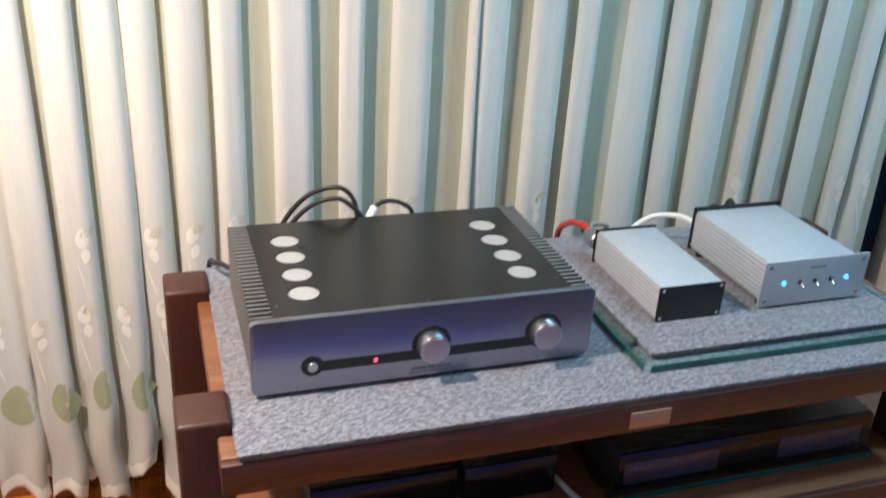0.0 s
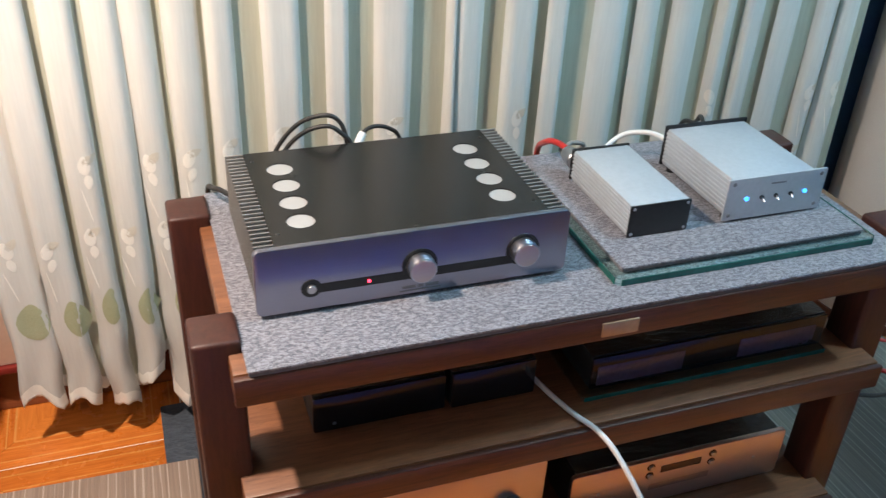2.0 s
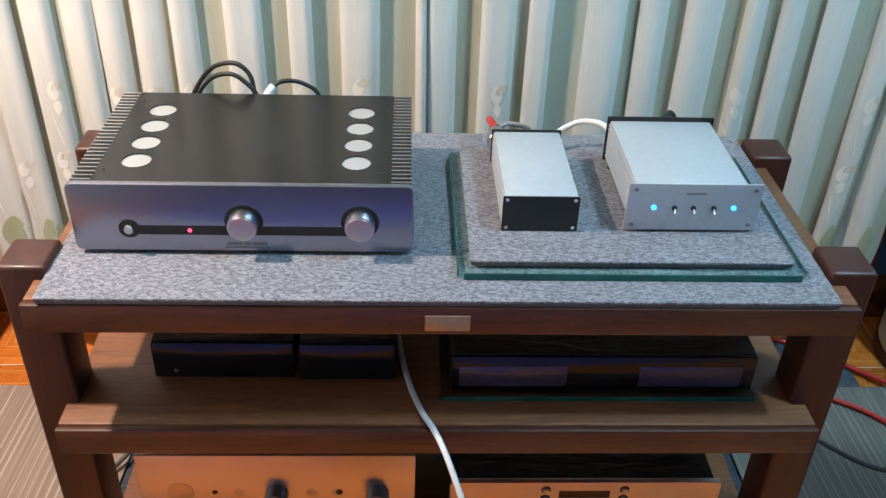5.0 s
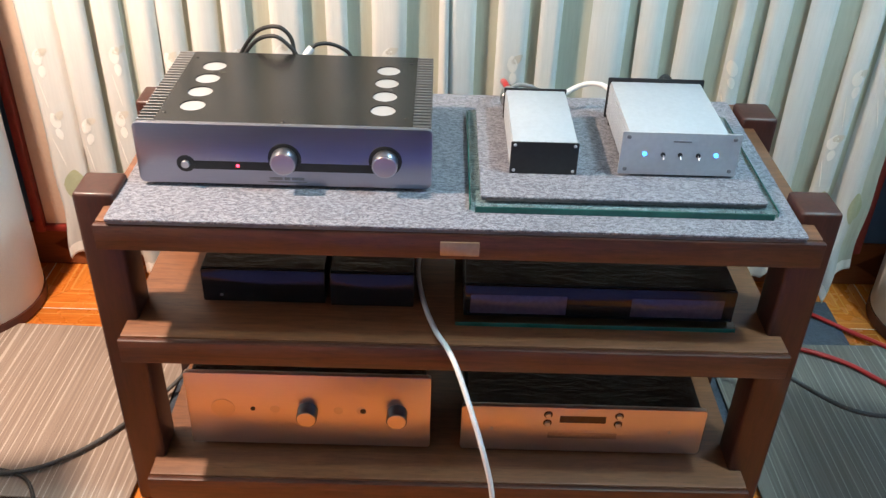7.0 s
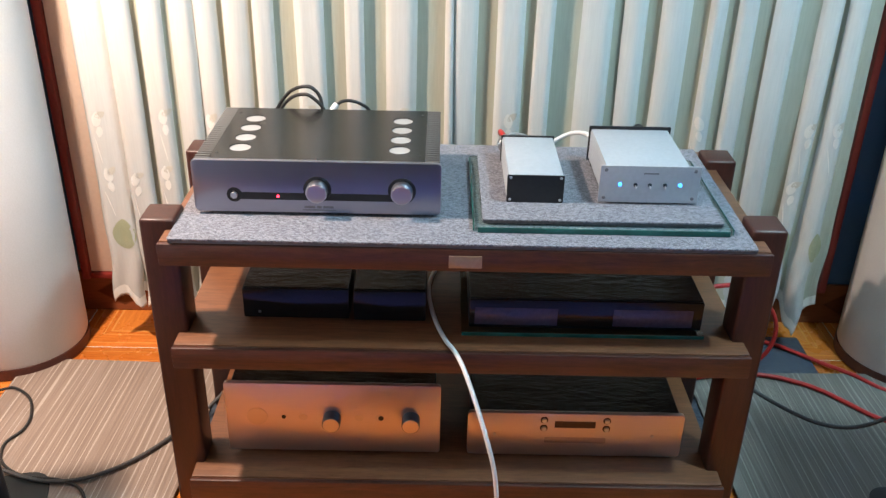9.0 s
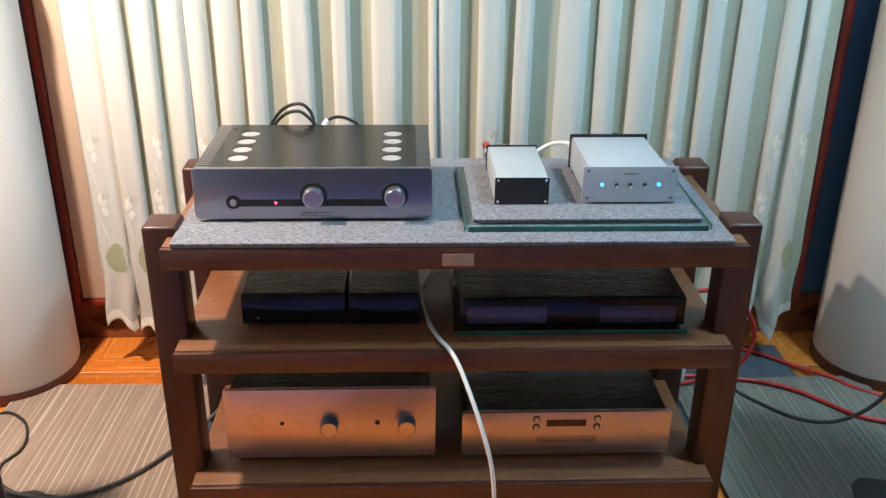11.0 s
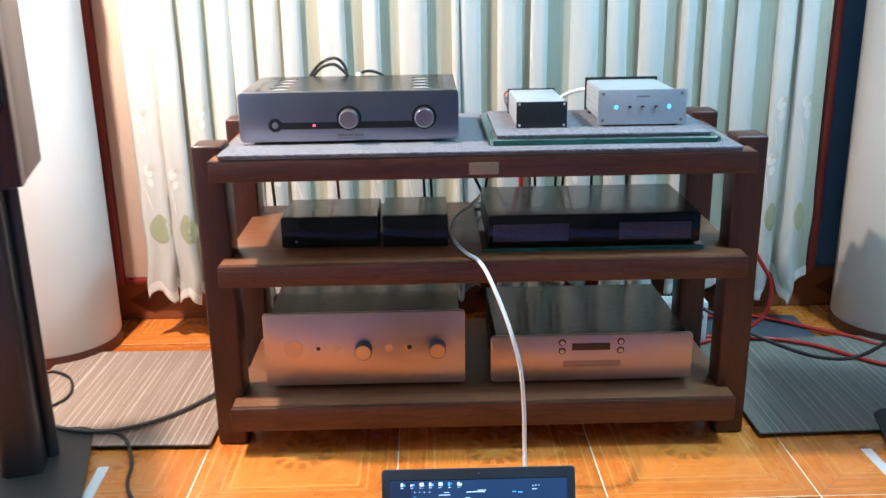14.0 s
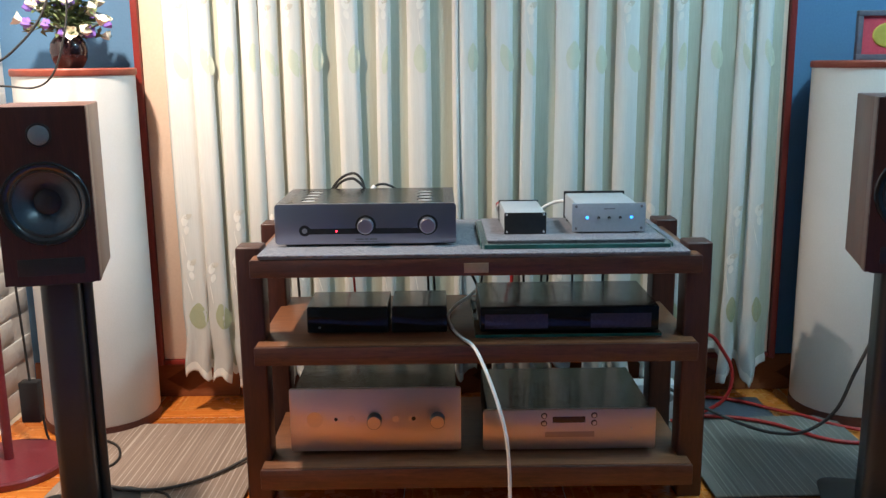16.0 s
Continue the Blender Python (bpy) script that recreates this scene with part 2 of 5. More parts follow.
M_BLUE_WALL = surface("blue_wall_paint", (0.085, 0.20, 0.35), (0.105, 0.235, 0.40), 0.6, fine=160, coarse=2.5, relief=0.08)
M_CEIL = surface("ceiling_paint", (0.74, 0.74, 0.72), (0.80, 0.80, 0.78), 0.8, coarse=2)
M_PANEL = surface("cream_door_paint", (0.74, 0.56, 0.43), (0.80, 0.62, 0.49), 0.5, coarse=3, relief=0.04)
M_TRIM = surface("dark_red_trim", (0.20, 0.022, 0.018), (0.27, 0.034, 0.026), 0.35, coarse=9, relief=0.05)
M_BRICK = surface("white_foam_brick", (0.74, 0.74, 0.72), (0.84, 0.84, 0.82), 0.7, fine=70, relief=0.5, depth=0.004)
# Sheer cloth with the cool light's pale green tint in its colour
M_CLOTH = surface("cool_tinted_sheer_cloth", (0.645, 0.67, 0.64), (0.725, 0.75, 0.72), 0.75, fine=300, coarse=4, stretch=(1, 1, 0.05), relief=0.04, depth=0.0008)


def sheer_hem(m, low, high, most):
    """The cloth turns to thin organza towards its embroidered hem."""
    t, b = links(m)
    c = t.nodes.new("ShaderNodeTexCoord")
    sep = t.nodes.new("ShaderNodeSeparateXYZ")
    t.links.new(c.outputs["Object"], sep.inputs[0])
    k = maths(t, "MULTIPLY", ramp(t, sep.outputs[2], high, low), most)
    t.links.new(maths(t, "SUBTRACT", 1.0, k), b.inputs["Alpha"])


sheer_hem(M_CLOTH, 0.38, 0.70, 0.18)
# Cloth between the folds: the shade of the recesses is put into this colour
M_CLOTH_FOLD_SHADE = surface("sage_fold_shade_cloth", (0.43, 0.44, 0.345), (0.51, 0.52, 0.42), 0.8, fine=300, coarse=4, stretch=(1, 1, 0.05), relief=0.04, depth=0.0008)
# The same sheer cloth, its colour warmed for the lamp side
M_CLOTH_WARM = surface("lamp_warmed_sheer_cloth", (0.65, 0.645, 0.60), (0.72, 0.715, 0.67), 0.75, fine=300, coarse=4, stretch=(1, 1, 0.05), relief=0.04, depth=0.0008)
sheer_hem(M_CLOTH_WARM, 0.35, 0.75, 0.22)
M_LEAF_THREAD = surface("green_embroidery", (0.57, 0.61, 0.47), (0.66, 0.69, 0.56), 0.7, fine=420, relief=0.5)
M_BEIGE_THREAD = surface("beige_embroidery", (0.56, 0.52, 0.43), (0.64, 0.60, 0.51), 0.6, fine=420, relief=0.5)
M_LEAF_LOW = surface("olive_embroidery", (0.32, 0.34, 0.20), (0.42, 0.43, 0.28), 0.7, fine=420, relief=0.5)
M_WHITE_THREAD = surface("ivory_embroidery", (0.76, 0.75, 0.69), (0.84, 0.82, 0.76), 0.4, fine=420, relief=0.5)
M_TRAP = surface("white_trap_cloth", (0.72, 0.71, 0.67), (0.79, 0.78, 0.75), 0.85, fine=300, coarse=4, relief=0.15)
M_TRAP_BAND = surface("trap_base_band", (0.075, 0.022, 0.016), (0.12, 0.036, 0.024), 0.5)
M_TRAP_CAP = surface("red_brown_cap", (0.26, 0.050, 0.030), (0.34, 0.075, 0.042), 0.45)
M_ALU_AMP = brushed("amp_silver", (0.36, 0.365, 0.44), 0.31, (0.6, 1, 30))
M_ALU = surface("bright_aluminium", (0.52, 0.54, 0.58), (0.60, 0.62, 0.66), 0.40, 0.5, relief=0.03)
M_ALU_CASE = surface("satin_aluminium", (0.47, 0.505, 0.545), (0.54, 0.575, 0.615), 0.42, 0.3, relief=0.03)
M_ALU_WARM = brushed("preamp_silver", (0.60, 0.51, 0.48), 0.32, (0.6, 1, 30))


def film_over(m):
    """Clear film drawn over the metal, with upright creases."""
    t, b = links(m)
    w = noise_at(t, coords(t, (5.0, 1.0, 0.7)), 9.0, 4.0, 0.6, 0.7)
    n = node(t, "ShaderNodeBump", Strength=0.35, Distance=0.004)
    t.links.new(w, n.inputs["Height"])
    t.links.new(n.outputs[0], b.inputs["Coat Normal"])
    b.inputs["Coat Weight"].default_value = 0.55
    b.inputs["Coat Roughness"].default_value = 0.16


M_PRE_FRONT = brushed("film_covered_silver", (0.70, 0.58, 0.535), 0.36, (0.6, 1, 30))
film_over(M_PRE_FRONT)
M_TRAY = brushed("tray_silver", (0.44, 0.36, 0.33), 0.36, (0.6, 1, 30))
M_KNOB_DARK = brushed("knob_side_dark", (0.21, 0.24, 0.26), 0.30, (1, 1, 1), 0.03)
M_KNOB = brushed("knob_chrome", (0.62, 0.62, 0.64), 0.32, (1, 1, 1), 0.03)
M_BLACK_METAL = surface("black_anodised", (0.012, 0.012, 0.012), (0.022, 0.022, 0.022), 0.36, 0.3, fine=500, relief=0.05)
M_LID = surface("satin_black_lid", (0.012, 0.012, 0.012), (0.022, 0.022, 0.022), 0.24, 0.3, fine=500, relief=0.02)
M_FIN = surface("dark_fin", (0.16, 0.155, 0.148), (0.22, 0.212, 0.20), 0.42, 0.2, relief=0.03)
M_RING = surface("dark_chrome_ring", (0.05, 0.055, 0.06), (0.08, 0.085, 0.09), 0.18, 0.8, relief=0)
M_BLACK = surface("black_plastic", (0.010, 0.010, 0.011), (0.018, 0.018, 0.020), 0.4, relief=0.04)
M_GLOSS_BLACK = surface("gloss_black", (0.006, 0.006, 0.008), (0.010, 0.010, 0.013), 0.12, relief=0)
M_WINDOW = surface("smoked_window", (0.045, 0.036, 0.066), (0.075, 0.056, 0.100), 0.14, relief=0)
film_over(M_WINDOW)
M_FILM = film_wrapped("film_on_black", (0.012, 0.013, 0.013))
M_PERF = perforated("vent_mesh_pale")
M_GLASS = glass_material("green_glass", (0.46, 0.84, 0.78))
M_GLASS_LOW = glass_material("dull_green_glass", (0.60, 0.86, 0.80), 0.05)
M_GLASS_EDGE = surface("green_glass_edge", (0.008, 0.075, 0.064), (0.022, 0.15, 0.13), 0.08, fine=30, relief=0)
# Brown of the button rings; on the display, the floor's reflection put into colour
M_BROWN_TINT = surface("floor_tint_and_ring_brown", (0.060, 0.026, 0.014), (0.085, 0.036, 0.02), 0.2, relief=0)
M_FAR_WALL = surface("beige_far_wall", (0.34, 0.30, 0.26), (0.40, 0.36, 0.31), 0.7)
M_BRASS = surface("pale_brass", (0.38, 0.26, 0.16), (0.46, 0.33, 0.22), 0.35, 0.6)
M_LED_BLUE = glow("blue_led", (0.04, 0.32, 1.0), 4.0)
M_LED_RED = glow("red_led", (1.0, 0.03, 0.06), 7.0)
M_INK = surface("grey_print", (0.17, 0.17, 0.19), (0.22, 0.22, 0.24), 0.5, relief=0)
M_CABLE_BLACK = surface("black_cable", (0.012, 0.012, 0.012), (0.030, 0.030, 0.030), 0.5, fine=600, relief=0.4)
M_CABLE_BRAID = surface("grey_braided_cable", (0.030, 0.029, 0.028), (0.110, 0.105, 0.10), 0.6, fine=420, relief=0.6)
M_CABLE_WHITE = surface("white_cable", (0.74, 0.74, 0.74), (0.80, 0.80, 0.80), 0.35, relief=0.02)
M_CABLE_GREY = surface("grey_cable", (0.22, 0.21, 0.20), (0.30, 0.29, 0.28), 0.5, relief=0.1)
M_CABLE_RED = surface("red_cable", (0.45, 0.020, 0.018), (0.58, 0.035, 0.030), 0.32, relief=0.05)
M_SPEAKER = wood("speaker_rosewood", (0.026, 0.008, 0.007), (0.055, 0.016, 0.012), (12, 12, 0.8), 0.3, 0.3)
M_SPEAKER_SIDE = wood("speaker_side_veneer", (0.10, 0.045, 0.032), (0.16, 0.075, 0.052), (12, 12, 0.8), 0.4, 0.2)
M_CONE = surface("dark_cone", (0.022, 0.036, 0.052), (0.034, 0.052, 0.072), 0.34, 0.1)
M_DOME = surface("tweeter_mesh_grey", (0.09, 0.11, 0.13), (0.16, 0.19, 0.21), 0.4, 0.4, fine=900, relief=0.5)
M_RUBBER = surface("rubber_surround", (0.010, 0.011, 0.013), (0.020, 0.022, 0.024), 0.42)
M_STAND = surface("stand_black_paint", (0.012, 0.013, 0.015), (0.024, 0.026, 0.028), 0.32, fine=400)
M_PLATE = surface("stand_grey_plate", (0.017, 0.020, 0.020), (0.030, 0.034, 0.033), 0.5, fine=400)
M_LAMP_RED = surface("lamp_wine_paint", (0.16, 0.022, 0.030), (0.21, 0.032, 0.042), 0.32)
M_SHADE = surface("added_shade_cloth", (0.80, 0.72, 0.58), (0.86, 0.79, 0.66), 0.8)
M_TAPE = surface("white_tape", (0.72, 0.72, 0.71), (0.80, 0.80, 0.79), 0.5)
M_VASE = surface("brown_vase_glaze", (0.012, 0.007, 0.009), (0.026, 0.011, 0.012), 0.12, relief=0)
M_LEAF = surface("artificial_leaf", (0.060, 0.10, 0.035), (0.13, 0.17, 0.07), 0.5)
M_PETAL_W = surface("cream_petal", (0.72, 0.70, 0.52), (0.82, 0.81, 0.70), 0.6)
M_PETAL_P = surface("purple_petal", (0.16, 0.09, 0.42), (0.28, 0.16, 0.58), 0.6)
M_FRAME = surface("grey_picture_frame", (0.10, 0.10, 0.13), (0.15, 0.15, 0.18), 0.4)
M_MAT_RED = surface("red_picture_ground", (0.55, 0.05, 0.08), (0.65, 0.08, 0.11), 0.6)
M_GOLD = surface("gold_medallion", (0.52, 0.42, 0.06), (0.66, 0.55, 0.12), 0.4, 0.3, fine=60, relief=0.6)
# Laptop black, with the bluish light it reflects mixed into the colour
M_BEZEL_BLUE_LIT = surface("blue_lit_laptop_frame", (0.030, 0.040, 0.056), (0.042, 0.054, 0.072), 0.38, fine=500)
M_ICON_BLUE = glow("screen_icon_blue", (0.10, 0.42, 0.75), 0.8)
M_SCREEN = glow("laptop_desktop_blue", (0.010, 0.034, 0.085), 1.0)
M_SCREEN_DARK = glow("laptop_side_dark", (0.007, 0.020, 0.048), 1.0)
M_ICON = glow("screen_icon_white", (0.6, 0.75, 0.9), 1.0)
M_VIOLET_SHEET = felt("violet_reflection_sheet", (0.085, 0.09, 0.38), (0.19, 0.195, 0.62), 200.0)


# ---- mesh tools ----
def mesh_of(name, bm, *mats):
    bmesh.ops.recalc_face_normals(bm, faces=bm.faces[:])
    me = bpy.data.meshes.new(name)
    bm.to_mesh(me)
    bm.free()
    for m in mats:
        me.materials.append(m)
    return me


def smooth(me, degrees=35):
    me.shade_smooth()
    me.set_sharp_from_angle(angle=radians(degrees))
    return me


def thing(name, at, label, category, group="", kind=""):
    ob = new(name)
    ob.empty_display_size = 0.05
    ob.location = at
    return tagged(ob, label, category, group, kind)


def part(name, bm, material, parent, label="", sharp=35):
    mats = material if isinstance(material, tuple) else (material,)
    ob = new(name, smooth(mesh_of(name, bm, *mats), sharp))
    ob.parent = parent
    shift = Vector()
    p = parent
    while p:
        shift += p.location
        p = p.parent
    ob.location = -shift
    if label:
        ob["label"] = label
    return ob


def solo(name, bm, material, label, category, group="", kind="", sharp=35):
    mats = material if isinstance(material, tuple) else (material,)
    ob = new(name, smooth(mesh_of(name, bm, *mats), sharp))
    return tagged(ob, label, category, group, kind)


def add_box(bm, x0, x1, y0, y1, z0, z1, bevel=0.0, seg=2, mat=0):
    b = bmesh.new()
    bmesh.ops.create_cube(b, size=1.0)
    for v in b.verts:
        v.co = Vector(((x0 + x1) / 2 + v.co.x * (x1 - x0), (y0 + y1) / 2 + v.co.y * (y1 - y0), (z0 + z1) / 2 + v.co.z * (z1 - z0)))
    if bevel:
        bmesh.ops.bevel(b, geom=b.edges[:], offset=bevel, segments=seg, profile=0.5, affect="EDGES")
    return pour(b, bm, mat)


def pour(b, bm, mat=0, m=None):
    """Adds bmesh b to bm."""
    if m is not None:
        bmesh.ops.transform(b, matrix=m, verts=b.verts[:])
    made = {v: bm.verts.new(v.co) for v in b.verts}
    for f in b.faces:
        g = bm.faces.new([made[v] for v in f.verts])
        g.material_index = mat
    b.free()
    return bm


def box(*a, **k):
    return add_box(bmesh.new(), *a, **k)


def lathe(profile, seg=48, m=None, bm=None, mat=0):
    """A turned shape round z from (radius, height) pairs."""
    b = bmesh.new()
    rings = []
    for r, z in profile:
        if r < 1e-6:
            rings.append([b.verts.new((0, 0, z))])
        else:
            rings.append([b.verts.new((r * math.cos(2 * math.pi * i / seg), r * math.sin(2 * math.pi * i / seg), z)) for i in range(seg)])
    for p, q in zip(rings, rings[1:]):
        for i in range(seg):
            j = (i + 1) % seg
            if len(p) == 1 and len(q) == 1:
                continue
            if len(p) == 1:
                b.faces.new((p[0], q[i], q[j]))
            elif len(q) == 1:
                b.faces.new((p[i], p[j], q[0]))
            else:
                b.faces.new((p[i], p[j], q[j], q[i]))
    return pour(b, bmesh.new() if bm is None else bm, mat, m)


def slab(outline, z0, z1, bevel=0.0, m=None, bm=None, mat=0):
    """An outline in x and y, drawn up from z0 to z1, with rounded rims."""
    b = bmesh.new()
    f = b.faces.new([b.verts.new((x, y, z0)) for x, y in outline])
    up = bmesh.ops.extrude_face_region(b, geom=[f])
    for v in [g for g in up["geom"] if isinstance(g, bmesh.types.BMVert)]:
        v.co.z = z1
    if bevel:
        rim = [e for e in b.edges if abs(e.verts[0].co.z - e.verts[1].co.z) < 1e-7]
        bmesh.ops.bevel(b, geom=rim, offset=bevel, segments=2, profile=0.5, affect="EDGES")
    return pour(b, bmesh.new() if bm is None else bm, mat, m)


def rounded(x0, x1, y0, y1, r, n=5):
    pts = []
    for cx, cy, a in ((x1 - r, y1 - r, 0), (x0 + r, y1 - r, 90), (x0 + r, y0 + r, 180), (x1 - r, y0 + r, 270)):
        for i in range(n + 1):
            u = radians(a + 90 * i / n)
            pts.append((cx + r * math.cos(u), cy + r * math.sin(u)))
    return pts


UPRIGHT = Matrix.Rotation(radians(90), 4, "X")


def plate(x0, x1, z0, z1, y_front, thick, r, bevel=0.001, bm=None, mat=0):
    """A plate that faces -y, with rounded corners."""
    return slab(rounded(x0, x1, z0, z1, r), 0, thick, bevel, Matrix.Translation((0, y_front + thick, 0)) @ UPRIGHT, bm, mat)


def knob_shape(x, z, y_face, length, r, seg=40):
    p = [(0, length), (r * 0.90, length), (r * 0.97, length - 0.0008), (r, length - 0.0025), (r, 0.0), (0, 0)]
    return lathe(p, seg, Matrix.Translation((x, y_face, z)) @ UPRIGHT)


def disc_front(x, z, y_face, r, thick=0.0006, seg=36, bm=None):
    return lathe([(0, thick), (r - 0.0003, thick), (r, 0), (0, 0)], seg, Matrix.Translation((x, y_face, z)) @ UPRIGHT, bm)


def curve_points(points, n=10):
    """A smooth line through the points."""
    p = [Vector(q) for q in points]
    p = [2 * p[0] - p[1]] + p + [2 * p[-1] - p[-2]]
    out = []
    for i in range(1, len(p) - 2):
        for k in range(n):
            u = k / n
            a, b, c, d = p[i - 1], p[i], p[i + 1], p[i + 2]
            out.append(0.5 * ((2 * b) + (c - a) * u + (2 * a - 5 * b + 4 * c - d) * u * u + (3 * b - a - 3 * c + d) * u ** 3))
    out.append(p[-2])
    return out


def tube(points, r, n=10, seg=10, bm=None, twist=0.0):
    """A cable along a smooth line; twist gives a braided skin."""
    line = curve_points(points, n)
    b = bmesh.new()
    side = Vector((0, 0, 1))
    rings = []
    for i, c in enumerate(line):
        d = (line[min(i + 1, len(line) - 1)] - line[max(i - 1, 0)]).normalized()
        side = (side - d * side.dot(d))
        side = side.normalized() if side.length > 1e-4 else d.orthogonal().normalized()
        other = d.cross(side)
        rr = r * (1 + twist * (0.5 if i % 2 else -0.5))
        rings.append([b.verts.new(c + (side * math.cos(2 * math.pi * k / seg) + other * math.sin(2 * math.pi * k / seg)) * rr) for k in range(seg)])
    for p, q in zip(rings, rings[1:]):
        for k in range(seg):
            j = (k + 1) % seg
            b.faces.new((p[k], p[j], q[j], q[k]))
    b.faces.new(rings[0][::-1])
    b.faces.new(rings[-1])
    return pour(b, bmesh.new() if bm is None else bm)


# ---- the room ----
X0, X1, Y0, Y1, TOP = -1.40, 1.75, -5.2, 0.80, 2.65
solo("wall_north", box(X0 - 0.15, X1 + 0.15, Y1, Y1 + 0.15, -0.1, TOP, 0), M_BLUE_WALL, "blue painted wall behind the curtain", "wall", kind="structure")
wall_west = solo("wall_west", box(X0 - 0.15, X0, Y0, Y1, -0.1, TOP, 0), M_BRICK, "white wall faced with foam bricks", "wall", kind="structure")
solo("wall_east", box(X1, X1 + 0.15, Y0, Y1, -0.1, TOP, 0), M_BLUE_WALL, "blue painted side wall", "wall", kind="structure")
# Unseen wall that closes the room; its colour is lightened for bounced fill
solo("wall_south", box(X0 - 0.15, X1 + 0.15, Y0 - 0.15, Y0, -0.1, TOP, 0), M_FAR_WALL, "unseen plain far wall, beige to bounce fill light", "wall", kind="structure")
solo("ceiling", box(X0 - 0.15, X1 + 0.15, Y0 - 0.15, Y1 + 0.15, TOP, TOP + 0.12, 0), M_CEIL, "white painted ceiling", "ceiling", kind="structure")
floor = solo("floor", box(X0 - 0.15, X1 + 0.15, Y0 - 0.15, Y1 + 0.15, -0.12, -0.0010, 0), M_GROUT, "orange parquet-print tiled floor with pale joints", "floor", kind="structure")

# wide door frame behind the curtain: red trim round cream panels
for name, a, b in (("trim_left", -0.982, -0.962), ("trim_right", 0.974, 0.994)):
    solo(name, box(a, b, 0.742, Y1, 0.122, 2.25, 0.003), M_TRIM, "dark red painted door frame post", "trim", kind="structure")
solo("trim_sill", box(-0.962, 0.974, 0.748, Y1, 0.122, 0.138, 0.003), M_TRIM, "dark red painted bottom rail of the door frame", "trim", kind="structure")
solo("trim_head", box(-0.982, 0.994, 0.742, Y1, 2.25, 2.28, 0.003), M_TRIM, "dark red painted door head", "trim", kind="structure")
door_1 = thing("door_1", (0, 0.78, 0.138), "cream painted folding door behind the curtain", "door", kind="structure")
for k in range(4):
    a = -0.962 + k * 0.484
    part("panel", box(a + 0.001, a + 0.483, 0.757, 0.797, 0.139, 2.249, 0.003), M_PANEL, door_1)

# ---- floor coverings ----
def flat_carpet(name, x0, x1, y0, y1, z0, z1, turn, material, label):
    w, d, h = (x1 - x0) / 2, (y1 - y0) / 2, z1 - z0
    ob = thing(name, (0, 0, 0), label, "carpet tile", "carpet tiles on the floor")
    part("backing", slab(rounded(-w, w, -d, d, 0.004, 2), 0, h * 0.4, 0), M_RUBBER, ob, "dark rubber backing")
    part("woven_top", slab(rounded(-w, w, -d, d, 0.004, 2), h * 0.4 + 0.0002, h, 0.001), material, ob)
    ob.matrix_basis = pose((x0 + x1) / 2, (y0 + y1) / 2, z0, 0, 0, turn)
    return ob


flat_carpet("carpet_tile", -1.065, -0.565, 0.038, 0.530, 0.0065, 0.0125, -1.5, M_STRIPE_LAMPLIT, "striped carpet tile lying beside the rack, warm lamplight in its colour")
flat_carpet("carpet_tile", 0.588, 1.095, 0.030, 0.530, 0.0065, 0.0125, 1.0, M_STRIPE_DIM, "striped carpet tile beside the rack, dim cool light in its colour")
for k in range(3):
    a = -0.618 + 0.516 * k
    flat_carpet("carpet_tile", a, a + 0.514, 0.20, 0.705, 0.0005, 0.006, 0, M_BLUE_FELT, "dark slate-blue carpet tile under the rack")
# Unseen sheet on the floor, added to give the amplifier front its violet reflection
solo("rug", slab(rounded(-1.0, 1.1, -3.2, -0.98, 0.03), 0.0005, 0.010, 0.002), M_VIOLET_SHEET, "unseen violet-blue sheet added for the amplifier front to mirror", "rug")


def strip(points, w, z, label):
    bm = bmesh.new()
    for (xa, ya), (xb, yb) in zip(points, points[1:]):
        d = Vector((xb - xa, yb - ya, 0)).normalized()
        n = Vector((-d.y, d.x, 0)) * w / 2
        lo = [Vector((xa, ya, 0)) - n, Vector((xb, yb, 0)) - n, Vector((xb, yb, 0)) + n, Vector((xa, ya, 0)) + n]
        slab([(v.x, v.y) for v in lo], 0.0003, z, 0, None, bm)
    return solo("floor_tape", bm, M_TAPE, label, "tape")


strip([(-0.775, -0.030), (-0.758, -0.36)], 0.022, 0.0012, "white tape strip on the tiles beside a speaker stand")
strip([(0.793, -0.030), (0.800, -0.36)], 0.022, 0.0012, "white tape strip on the tiles beside a speaker stand")

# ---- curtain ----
# shade-darkened sage bands between the folds, as spans across the width, in metres
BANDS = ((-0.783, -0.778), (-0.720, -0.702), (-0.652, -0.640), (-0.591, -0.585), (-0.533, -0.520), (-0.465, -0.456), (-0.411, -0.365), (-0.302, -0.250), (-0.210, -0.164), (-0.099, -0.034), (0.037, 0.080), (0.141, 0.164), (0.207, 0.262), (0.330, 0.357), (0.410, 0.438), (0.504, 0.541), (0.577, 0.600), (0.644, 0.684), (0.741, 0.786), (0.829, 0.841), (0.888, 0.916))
CURTAIN_TOP = 2.30


def curtain_sheet(x_start, x_end):
    """Columns of the cloth: (x, depth, is recess band, fold number)."""
    cols = []
    edge = x_start
    fold = 0
    for a, b in [q for q in BANDS if x_start - 0.001 < q[0] < x_end] + [(x_end, x_end)]:
        if a - edge > 0.012:
            n = max(6, int((a - edge) / 0.009))
            for i in range(n + 1):
                u = i / n
                deep = 0.011 * math.sin(math.pi * u) ** 0.3 + 0.0018 * math.sin(7 * u + fold)
                cols.append((edge + (a - edge) * u, 0.642 - deep, 0, fold))
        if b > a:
            # the shaded band dives behind the next fold
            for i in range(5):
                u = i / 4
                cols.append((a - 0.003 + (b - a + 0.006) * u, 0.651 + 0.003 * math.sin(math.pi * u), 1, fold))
        edge = b
        fold += 1
    return cols


